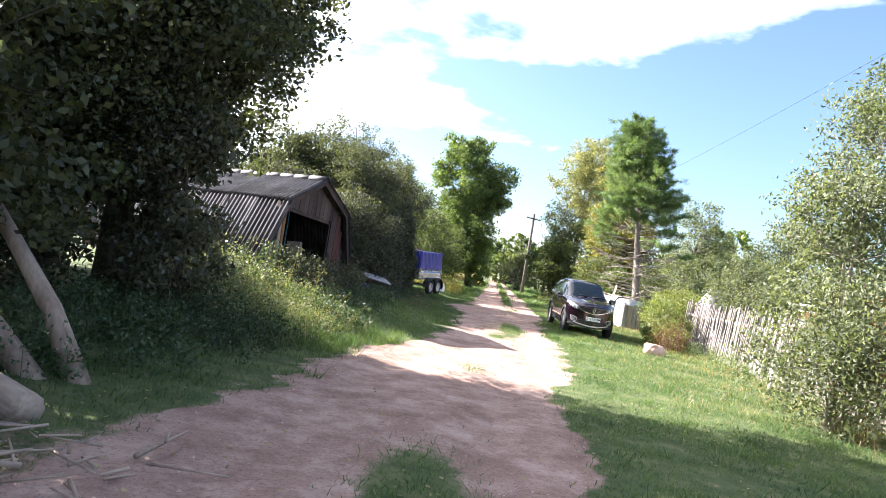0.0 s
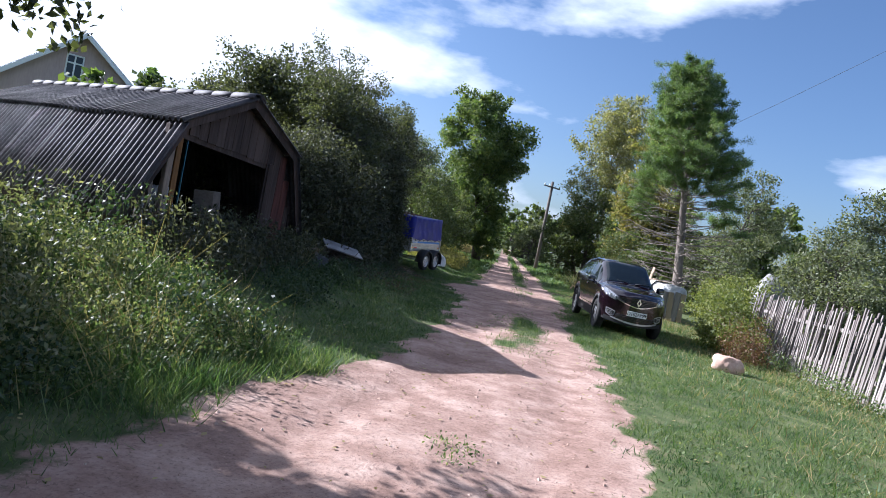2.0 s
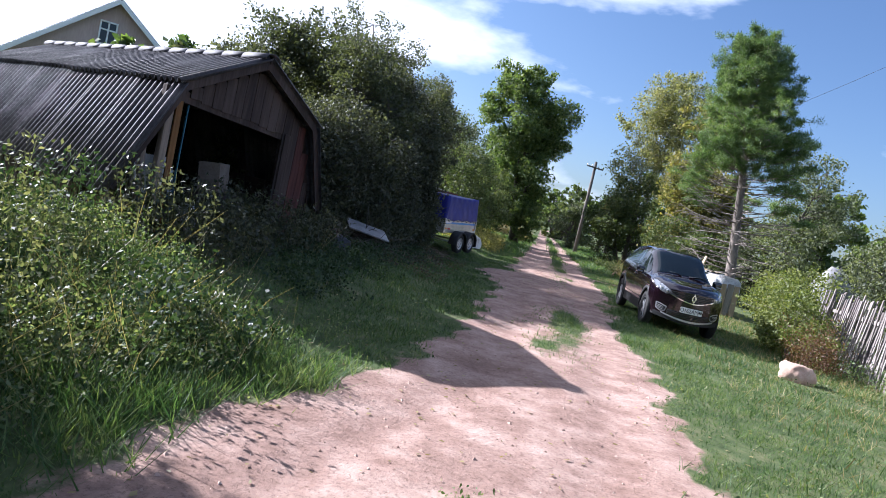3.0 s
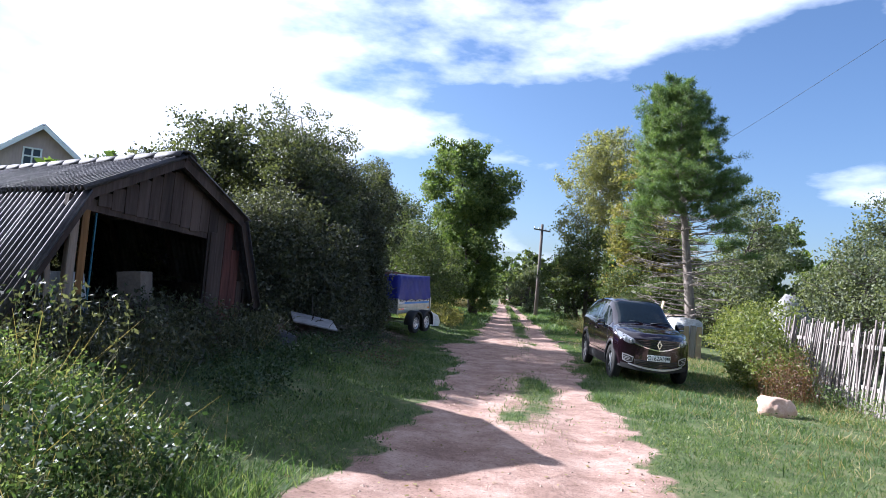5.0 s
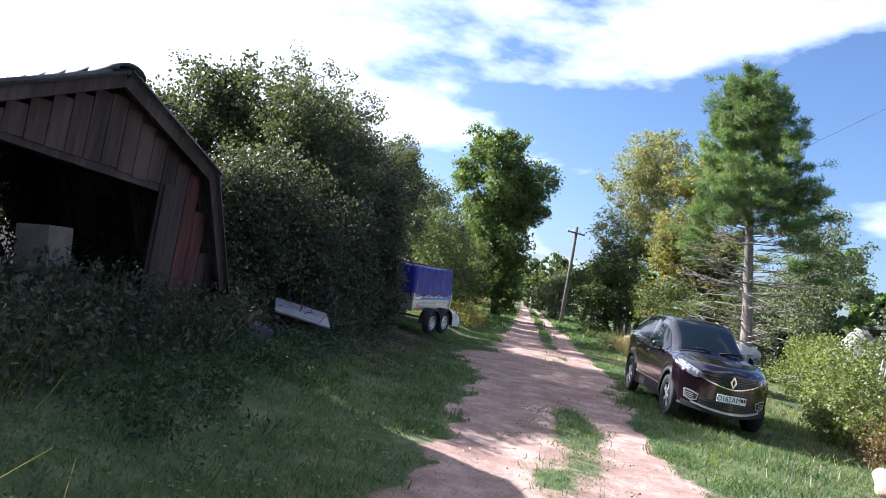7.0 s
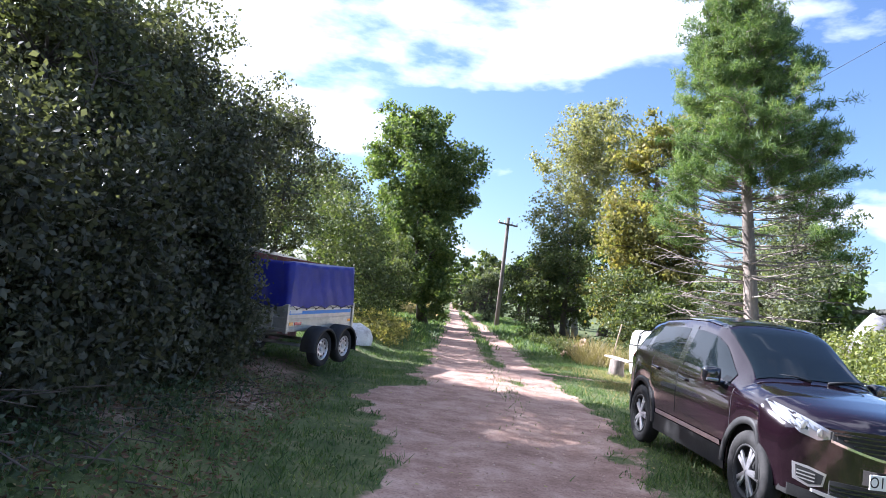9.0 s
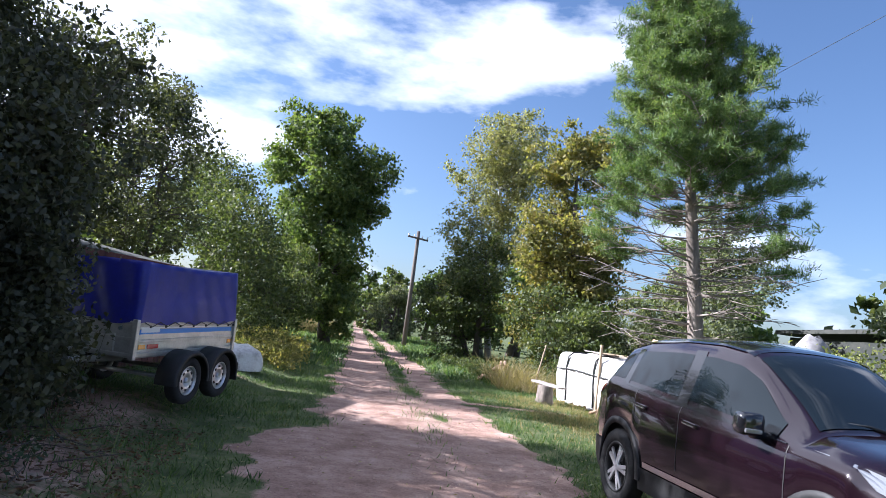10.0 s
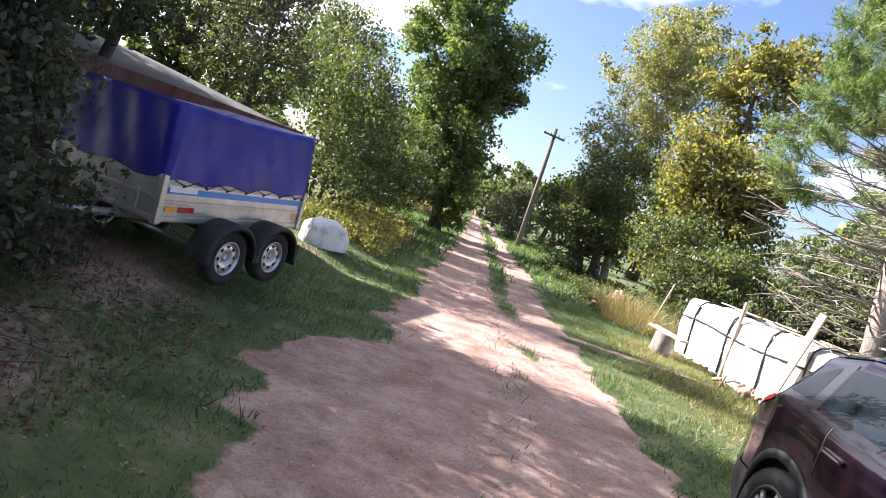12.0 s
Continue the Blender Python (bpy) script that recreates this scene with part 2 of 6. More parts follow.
CAR_BLACK = plain("black_gloss_paint", (0.008, 0.008, 0.01), 0.16, 0.0, 0.5, 1.0)
GLASS_DARK = plain("tinted_glass", (0.008, 0.012, 0.015), 0.02, 0.0, 0.5)
GLASS_DARK.node_tree.nodes["Principled BSDF"].inputs["IOR"].default_value = 1.45
CHROME = plain("chrome", (0.82, 0.82, 0.84), 0.12, 1.0)
SILVER = plain("silver_paint", (0.55, 0.55, 0.57), 0.3, 0.7)
LAMP_GLASS = plain("lamp_glass", (0.3, 0.31, 0.33), 0.07, 0.6, 0.8, 1.0)
RED_LENS = plain("red_lens", (0.4, 0.01, 0.012), 0.15)
AMBER = plain("amber_lens", (0.75, 0.3, 0.02), 0.2)
INK = plain("black_ink", (0.012, 0.012, 0.012), 0.6)
OLIVE = foliage("wormwood_leaf", ((0.06, 0.072, 0.036), (0.168, 0.18, 0.096), (0.36, 0.336, 0.204)), 0.35)
BLACK_BAG = material("black_bag", ((0.012, 0.012, 0.016), (0.03, 0.03, 0.038)), 0.28, 5, 30, 0.5)
RUST = material("rusty_tin", ((0.07, 0.045, 0.035), (0.16, 0.1, 0.075), (0.26, 0.2, 0.17)), 0.75, 6, 40, 0.3, metal=0.3)
DARK = material("dark_interior", ((0.012, 0.011, 0.011), (0.03, 0.026, 0.024)), 0.95, 3, 20, 0.2)
HOUSE_WALL = material("plank_gable", ((0.44, 0.33, 0.3), (0.58, 0.45, 0.41)), 0.9, 1.0, 14, 0.3, stretch=(1, 1, 0.2))
HOUSE_ROOF = material("house_roof", ((0.16, 0.16, 0.165), (0.28, 0.28, 0.28)), 0.85, 1.2, 14, 0.3)
SHED_WALL = material("tarred_boards", ((0.03, 0.035, 0.03), (0.07, 0.07, 0.062)), 0.92, 2, 20, 0.4, obj_random=0.3)
POLE_WOOD = material("pole_wood", ((0.09, 0.075, 0.065), (0.2, 0.17, 0.15)), 0.93, 2, 24, 0.5, stretch=(1, 1, 0.1))
BLUE_TIN = material("blue_tin", ((0.015, 0.07, 0.13), (0.03, 0.13, 0.18)), 0.6, 4, 30, 0.2)
CLOTH = material("faded_sack", ((0.3, 0.28, 0.27), (0.5, 0.47, 0.45)), 0.9, 5, 40, 0.5)
CARTON = material("old_board", ((0.13, 0.1, 0.078), (0.22, 0.175, 0.14)), 0.9, 4, 40, 0.3)


# ---- building blocks ----
def mesh_ob(name, verts, faces, mat, parent=None, label="", smooth=False):
    """One mesh object from arrays of corners and faces."""
    me = bpy.data.meshes.new(name)
    me.from_pydata([tuple(v) for v in verts], [], [tuple(int(i) for i in f) for f in faces])
    me.materials.append(mat)
    if smooth:
        me.polygons.foreach_set("use_smooth", [True] * len(me.polygons))
    ob = new(name, me)
    if parent:
        ob.parent = parent
    if label:
        ob["label"] = label
    return ob


def quads_ob(name, verts, mat, parent=None, corners=4, label=""):
    """Many loose faces, each of the given number of corners, from one array; quick for leaves and blades."""
    v = np.ascontiguousarray(verts, dtype=np.float32).reshape(-1, 3)
    count = len(v) // corners
    me = bpy.data.meshes.new(name)
    me.vertices.add(len(v))
    me.vertices.foreach_set("co", v.ravel())
    me.loops.add(len(v))
    me.loops.foreach_set("vertex_index", np.arange(len(v), dtype=np.int32))
    me.polygons.add(count)
    me.polygons.foreach_set("loop_start", np.arange(0, len(v), corners, dtype=np.int32))
    me.polygons.foreach_set("loop_total", np.full(count, corners, dtype=np.int32))
    me.materials.append(mat)
    me.update(calc_edges=True)
    ob = new(name, me)
    if parent:
        ob.parent = parent
    if label:
        ob["label"] = label
    return ob


def part(name, bm, mat, parent=None, label="", smooth=False):
    """Links a bmesh as one mesh object under a thing or a part."""
    me = bpy.data.meshes.new(name)
    bm.to_mesh(me)
    bm.free()
    me.materials.append(mat)
    if smooth:
        me.polygons.foreach_set("use_smooth", [True] * len(me.polygons))
    ob = new(name, me)
    if parent:
        ob.parent = parent
    if label:
        ob["label"] = label
    return ob


def box(size, at=(0, 0, 0), turn=(0, 0, 0), bevel=0.0, bm=None):
    """A box with rounded edges, its middle at the given place."""
    one = bmesh.new()
    bmesh.ops.create_cube(one, size=1.0, matrix=Matrix.Diagonal((*size, 1)))
    if bevel:
        bmesh.ops.bevel(one, geom=one.edges[:], offset=bevel, segments=2, affect="EDGES", profile=0.6)
    bmesh.ops.transform(one, matrix=pose(*at, *turn), verts=one.verts)
    if bm is None:
        return one
    me = bpy.data.meshes.new("piece")
    one.to_mesh(me)
    one.free()
    bm.from_mesh(me)
    bpy.data.meshes.remove(me)
    return bm


def tube_arrays(points, radii, sides=7):
    """Corners and faces of a tapered tube along points."""
    pts = [Vector(p) for p in points]
    verts, faces = [], []
    for i, p in enumerate(pts):
        d = (pts[min(i + 1, len(pts) - 1)] - pts[max(i - 1, 0)]).normalized()
        a = d.cross(Vector((0.31, 0.95, 0.07))).normalized()
        b = d.cross(a)
        for k in range(sides):
            w = 2 * math.pi * k / sides
            verts.append(p + (a * math.cos(w) + b * math.sin(w)) * radii[i])
    for i in range(len(pts) - 1):
        for k in range(sides):
            q = (k + 1) % sides
            faces.append((i * sides + k, i * sides + q, (i + 1) * sides + q, (i + 1) * sides + k))
    faces.append(tuple(range(sides))[::-1])
    faces.append(tuple((len(pts) - 1) * sides + k for k in range(sides)))
    return verts, faces


def tubes_ob(name, list_of, mat, parent=None, sides=7, label=""):
    verts, faces = [], []
    for points, radii in list_of:
        v, f = tube_arrays(points, radii, sides)
        faces += [tuple(i + len(verts) for i in g) for g in f]
        verts += v
    return mesh_ob(name, verts, faces, mat, parent, label, True)


def lathe(profile, steps=28, axis="y"):
    """Corners and faces of a closed profile of (radius, along) spun about an axis."""
    verts, faces = [], []
    for k in range(steps):
        w = 2 * math.pi * k / steps
        for r, a in profile:
            verts.append((r * math.cos(w), a, r * math.sin(w)) if axis == "y" else (r * math.cos(w), r * math.sin(w), a))
    m = len(profile)
    for k in range(steps):
        q = (k + 1) % steps
        for i in range(m):
            j = (i + 1) % m
            faces.append((k * m + i, k * m + j, q * m + j, q * m + i))
    return verts, faces


def empty(name, m, label, category, group="", kind=""):
    ob = new(name)
    ob.empty_display_size = 0.2
    ob.matrix_world = m
    return tagged(ob, label, category, group, kind)


def step(a, b, x):
    t = np.clip((np.asarray(x, dtype=float) - a) / (b - a), 0, 1)
    return t * t * (3 - 2 * t)


# ---- ground ----
LANE_Y = (-30, -2, 2.3, 6.4, 8.2, 9.5, 11.3, 16, 20, 22.5, 25, 30, 38, 75, 140, 400)
LANE_L = (-3.4, -2.7, -2.55, -2.25, -1.9, -1.35, -0.95, -0.6, -0.45, -0.95, -0.5, 0.0, 0.35, 1.9, 4.3, 13)
LANE_R = (0.2, 0.5, 0.7, 1.05, 1.37, 1.6, 1.8, 1.95, 2.2, 2.6, 2.7, 2.75, 3.1, 4.1, 6.3, 15)


def wobble(x, y, s, seed):
    """Cheap smooth unevenness from a few sines."""
    r = np.random.RandomState(seed)
    z = 0
    for k in range(5):
        a, p, f = r.uniform(0, 6.28), r.uniform(0, 6.28), s * r.uniform(0.6, 1.7)
        z = z + np.sin((x * math.cos(a) + y * math.sin(a)) * f + p)
    return z / 5


def blob(x, y, cx, cy, rx, ry):
    return np.exp(-(((x - cx) / rx) ** 2 + ((y - cy) / ry) ** 2))


def worn(x, y):
    """How bare the earth is: 1 on the wheel tracks, 0 in the grass."""
    left, right = np.interp(y, LANE_Y, LANE_L), np.interp(y, LANE_Y, LANE_R)
    d = np.minimum(x - left, right - x) + 0.3 * wobble(x, y, 2.6, 3) + 0.24 * wobble(x, y, 7, 5) + 0.16 * wobble(x, y, 15, 6)
    m = step(-0.2, 0.24, d)
    mid = left * 0.42 + right * 0.58 + 0.05
    strip = np.exp(-((x - mid) / 0.3) ** 2)
    along = step(28, 33, y) + 0.9 * blob(y, 0, 15.4, 0, 2.2, 1) + 0.35 * step(20, 24, y) * (1 - step(28, 33, y))
    m = m - 1.05 * strip * along * (0.75 + 0.5 * wobble(x, y, 3.3, 8))
    m = m - 1.1 * blob(x, y, -0.55, 2.3, 0.42, 1.1)
    m = m + 0.85 * blob(x, y, -3.4, 23.4, 1.6, 1.3) + 0.8 * blob(x, y, 4.0, 28.6, 1.6, 0.22) + 0.6 * blob(x, y, -2.2, 28.0, 0.8, 0.35)
    m = m + 0.6 * blob(x, y, -2.3, 20.6, 0.9, 1.5) + 0.5 * blob(x, y, -2.9, 18.2, 0.8, 1.3) + 0.55 * blob(x, y, -2.6, 1.4, 1.0, 1.6)
    for cx, cy, rx, ry in (((-0.43, 24.69, 0.38, 0.55), (1.78, 29.54, 0.18, 0.50), (1.79, 26.33, 0.16, 0.40), (-0.55, 24.70, 0.40, 0.60), (1.86, 36.05, 0.16, 0.60), (1.04, 16.39, 0.30, 1.10), (0.41, 13.40, 0.22, 0.70))):
        m = m - 0.9 * blob(x, y, cx, cy, rx, ry) * (0.8 + 0.5 * wobble(x, y, 9, 12))
    return np.clip(m, 0, 1)


def ground_z(x, y):
    """The lie of the land."""
    x, y = np.asarray(x, dtype=float), np.asarray(y, dtype=float)
    left, right = np.interp(y, LANE_Y, LANE_L), np.interp(y, LANE_Y, LANE_R)
    bank = 0.5 * step(0.2, 3.4, left - x) * step(3, 8, y) * (1 - step(18, 22.5, y))
    bank = bank + 0.25 * step(0.2, 4, left - x) * (1 - step(3, 8, y))
    bank = bank + (0.2 * step(0.8, 2.0, left - x) + 0.2 * step(2.5, 8, left - x)) * step(18, 22.5, y)
    z = bank - 0.04 * step(0.4, 4.5, x - right) + 0.025 * wobble(x, y, 1.4, 11)
    mid = (left + right) / 2
    half = (right - left) / 2
    on = np.exp(-(((np.abs(x - mid) - half * 0.5) / 0.28) ** 2))
    z = z - 0.03 * on
    return z


def gz(x, y):
    return float(ground_z(x, y))


def axis_points(parts):
    out = []
    for a, b, s in parts:
        out += list(np.arange(a, b, s))
    return np.array(out + [parts[-1][1]])


def ground():
    xs = axis_points(((-1500, -300, 200), (-300, -60, 30), (-60, -12, 4), (-12, -6, 0.6), (-6, 7, 0.11), (7, 12, 0.5), (12, 60, 4), (60, 300, 30), (300, 1500, 200)))
    ys = axis_points(((-1500, -300, 200), (-300, -30, 30), (-30, -4, 2), (-4, 34, 0.13), (34, 60, 0.35), (60, 140, 1.5), (140, 400, 20), (400, 1600, 200)))
    gx, gy = np.meshgrid(xs, ys)
    z, w = ground_z(gx, gy), worn(gx, gy)
    nx, ny = len(xs), len(ys)
    i = np.arange((ny - 1) * nx).reshape(ny - 1, nx)[:, :-1].ravel()
    quad = np.stack([i, i + 1, i + nx + 1, i + nx], 1).astype(np.int32)
    me = bpy.data.meshes.new("ground")
    me.vertices.add(nx * ny)
    me.vertices.foreach_set("co", np.stack([gx, gy, z], 2).astype(np.float32).ravel())
    me.loops.add(quad.size)
    me.loops.foreach_set("vertex_index", quad.ravel())
    me.polygons.add(len(quad))
    me.polygons.foreach_set("loop_start", np.arange(0, quad.size, 4, dtype=np.int32))
    me.polygons.foreach_set("loop_total", np.full(len(quad), 4, dtype=np.int32))
    me.polygons.foreach_set("use_smooth", np.ones(len(quad), dtype=bool))
    me.materials.append(EARTH)
    me.update(calc_edges=True)
    me.attributes.new("worn", "FLOAT", "POINT").data.foreach_set("value", w.astype(np.float32).ravel())
    tagged(new("ground", me), "grassy village ground with a worn sandy cart track", "ground", kind="structure")


ground()


# ---- plants ----
def leaf_quads(centres, size, rng, droop=0.3, long=1.7):
    """Folded leaf blades, one four-cornered face each, at the given places."""
    k = len(centres)
    d = rng.normal(size=(k, 3))
    d[:, 2] -= droop
    d /= np.linalg.norm(d, axis=1)[:, None]
    s = np.cross(d, rng.normal(size=(k, 3)))
    s /= np.linalg.norm(s, axis=1)[:, None]
    ln = (size * rng.uniform(0.65, 1.35, k))[:, None]
    w = ln / long / 2
    up = np.cross(d, s) * ln * 0.12
    return np.stack([centres - d * ln * 0.5, centres + s * w + up, centres + d * ln * 0.5, centres - s * w + up], 1)


def tree(name, x, y, lobes, leaves, size, leaf_mat, bark, trunk_r=0.12, trunks=1, label="", category="tree", group="", seed=1, bare=0.0, clump=0.21, long=1.7, twigs=1.0, hollow=0.45):
    """A tree or bush: tapered trunks, limbs that end in twigs, and leaves in clumps round the twig ends.
    lobes: (dx, dy, z, rx, ry, rz) of the crown's rounded masses, above the ground at the foot."""
    rng = np.random.RandomState(seed)
    z0 = gz(x, y)
    ob = empty(name, pose(x, y, z0 - 0.05), label, category, group)
    lumps = []
    for l in lobes:
        for k in range(26):
            q = rng.normal(size=3)
            q /= np.linalg.norm(q)
            r = rng.uniform(0.17, 0.42)
            g = (1.08 - r) * rng.uniform(0.62, 1.1)
            lumps.append((l[0] + q[0] * l[3] * g, l[1] + q[1] * l[4] * g, l[2] + q[2] * l[5] * g, l[3] * r, l[4] * r, l[5] * r))
        lumps.append((l[0], l[1], l[2], l[3] * 0.5, l[4] * 0.5, l[5] * 0.5))
    vol = np.array([l[3] * l[4] * l[5] for l in lumps]) ** 0.75
    pick = vol / vol.sum()
    stems, ends = [], []
    tops = [Vector((l[0], l[1], l[2])) for l in lobes]
    forks = []
    for t in range(trunks):
        main = tops[t % len(tops)]
        a = rng.uniform(0, 6.28)
        foot = Vector((math.cos(a), math.sin(a), 0)) * (trunk_r * 2.2 * (trunks > 1))
        pts, rad = [], []
        for i in range(7):
            f = i / 6
            p = foot.lerp(Vector((main.x, main.y, main.z + lobes[t % len(lobes)][5] * 0.55)), f)
            p += Vector((math.sin(f * 3.1 + a), math.cos(f * 2.7 + a), 0)) * 0.12 * math.sin(f * 3.14) * main.z * 0.25
            pts.append(p)
            rad.append(trunk_r * (1 - 0.88 * f) * (1.25 if i == 0 else 1))
        stems.append((pts, rad))
        forks += [(p, r) for p, r in zip(pts[2:], rad[2:])]
    n_clumps = max(24, int(leaves / 46))
    which = rng.choice(len(lumps), n_clumps, p=pick)
    u = rng.normal(size=(n_clumps, 3))
    u /= np.linalg.norm(u, axis=1)[:, None]
    rr = rng.uniform(hollow ** 3, 1.12, n_clumps) ** (1 / 3.0)
    L = np.array(lumps)[which]
    clumps = L[:, :3] + u * rr[:, None] * L[:, 3:]
    clumps[:, 2] = np.maximum(clumps[:, 2], 0.12)
    for i in range(int(min(n_clumps, 130 * twigs))):
        c = Vector(clumps[i])
        p, r = min(forks, key=lambda q: (q[0] - c).length + (0.6 * max(0, q[0].z - c.z + 0.1)))
        mid = p.lerp(c, 0.5) + Vector(rng.normal(size=3)) * 0.07 * (c - p).length
        stems.append(([p, mid, c], [r * 0.45 + 0.004, r * 0.25 + 0.004, 0.004]))
    tubes_ob("trunk", stems, bark, ob, 6)
    keep = rng.uniform(size=n_clumps) >= bare
    clumps, L = clumps[keep], L[keep]
    share = rng.randint(0, len(clumps), leaves)
    spread = clump * (L[share, 3:].mean(axis=1) ** 0.5)[:, None]
    pts = clumps[share] + rng.normal(size=(leaves, 3)) * spread * np.array([1, 1, 0.75])
    pts[:, 2] = np.maximum(pts[:, 2], 0.06)
    quads_ob("crown", leaf_quads(pts, size, rng, long=long), leaf_mat, ob)
    return ob


def grass_field(name, count, x0, x1, y0, y1, height, mat, seed, label, keep, wide=0.006):
    """Blades of grass, one tapered face each, where keep(x, y) lets them stand."""
    rng = np.random.RandomState(seed)
    x, y = rng.uniform(x0, x1, count), rng.uniform(y0, y1, count)
    ok = rng.uniform(size=count) < keep(x, y) * np.clip(0.72 + 0.5 * wobble(x, y, 4.0, 23) + 0.35 * wobble(x, y, 11.0, 24), 0.12, 1)
    x, y = x[ok], y[ok]
    k = len(x)
    z = ground_z(x, y)
    h = height * rng.uniform(0.45, 1.35, k) * (0.7 + 0.45 * wobble(x, y, 2.1, 21) + 0.3 * wobble(x, y, 6.0, 22))
    a = rng.uniform(0, 6.28, k)
    lean = rng.normal(size=(k, 2)) * (h * 0.6)[:, None]
    w = wide * rng.uniform(0.7, 1.6, k)
    base = np.stack([x, y, z - 0.01], 1)
    side = np.stack([np.cos(a) * w, np.sin(a) * w, np.zeros(k)], 1)
    tip = base + np.stack([lean[:, 0], lean[:, 1], h], 1)
    blade = np.stack([base - side, base + side, tip + side * 0.3, tip - side * 0.3], 1)
    return tagged(quads_ob(name, blade, mat), label, "grass", kind="stuff")


def weed_patch(name, count, x0, x1, y0, y1, height, mat, seed, label, keep, leaf=0.07, category="weeds", dense=16):
    """Upright stalks with leaves in tiers; nobody could count them."""
    rng = np.random.RandomState(seed)
    x, y = rng.uniform(x0, x1, count), rng.uniform(y0, y1, count)
    ok = rng.uniform(size=count) < keep(x, y)
    x, y = x[ok], y[ok]
    k = len(x)
    z = ground_z(x, y)
    h = height * rng.uniform(0.45, 1.2, k) * (0.8 + 0.45 * wobble(x, y, 1.7, 31))
    lean = rng.normal(size=(k, 2)) * 0.16
    f = rng.uniform(0.12, 1.0, (k, dense)) ** 0.8
    cx = x[:, None] + lean[:, :1] * h[:, None] * f + rng.normal(size=(k, dense)) * 0.075
    cy = y[:, None] + lean[:, 1:] * h[:, None] * f + rng.normal(size=(k, dense)) * 0.075
    cz = z[:, None] + h[:, None] * f
    c = np.stack([cx, cy, cz], 2).reshape(-1, 3)
    lv = leaf_quads(c, leaf, rng, 0.2, 2.0)
    a = rng.uniform(0, 6.28, k)
    side = np.stack([np.cos(a), np.sin(a), np.zeros(k)], 1) * 0.004
    foot = np.stack([x, y, z], 1)
    top = foot + np.stack([lean[:, 0] * h, lean[:, 1] * h, h], 1)
    st = np.stack([foot - side, foot + side, top + side * 0.3, top - side * 0.3], 1)
    return tagged(quads_ob(name, np.concatenate([lv, st]), mat), label, category, kind="stuff")


# ---- barn ----
BX, BY, BZ = -4.3, 13.25, 0.42
BARN_TURN = -17
BARN_FRONT, BARN_SKEW = -14, radians(17)


def corrugated(name, length, width, m, parent, waves=8, amp=0.032):
    """One wavy roofing sheet: the waves run down the slope (local y), width across (local x)."""
    nx, ny = waves * 6 + 1, 2
    verts, faces = [], []
    for lay in (0, -0.008):
        for j in range(ny):
            for i in range(nx):
                verts.append((width * (i / (nx - 1) - 0.5), -length * j / (ny - 1), amp * math.sin(2 * math.pi * waves * i / (nx - 1)) + lay))
    top = nx * ny
    for i in range(nx - 1):
        faces.append((i, i + nx, i + nx + 1, i + 1))
        faces.append((top + i, top + i + 1, top + i + nx + 1, top + i + nx))
        faces.append((nx + i, top + nx + i, top + nx + i + 1, nx + i + 1))
        faces.append((i, i + 1, top + i + 1, top + i))
    faces.append((0, top, top + nx, nx))
    faces.append((nx - 1, 2 * nx - 1, top + 2 * nx - 1, top + nx - 1))
    ob = mesh_ob(name, verts, faces, ROOF_SLATE, parent, "", True)
    ob.matrix_local = m
    return ob


def board(parent, a, b, width, thick, mat, name="board", normal=(1, 0, 0), bevel=0.006):
    """A plank from a to b, its broad face along normal."""
    a, b, nrm = Vector(a), Vector(b), Vector(normal)
    d = (b - a).normalized()
    s = d.cross(nrm).normalized()
    u = s.cross(d)
    bm = box((width, thick, (b - a).length), bevel=bevel)
    rot = Matrix((s, u, d)).transposed().to_4x4()
    bmesh.ops.transform(bm, matrix=Matrix.Translation((a + b) / 2) @ rot, verts=bm.verts)
    return part(name, bm, mat, parent)


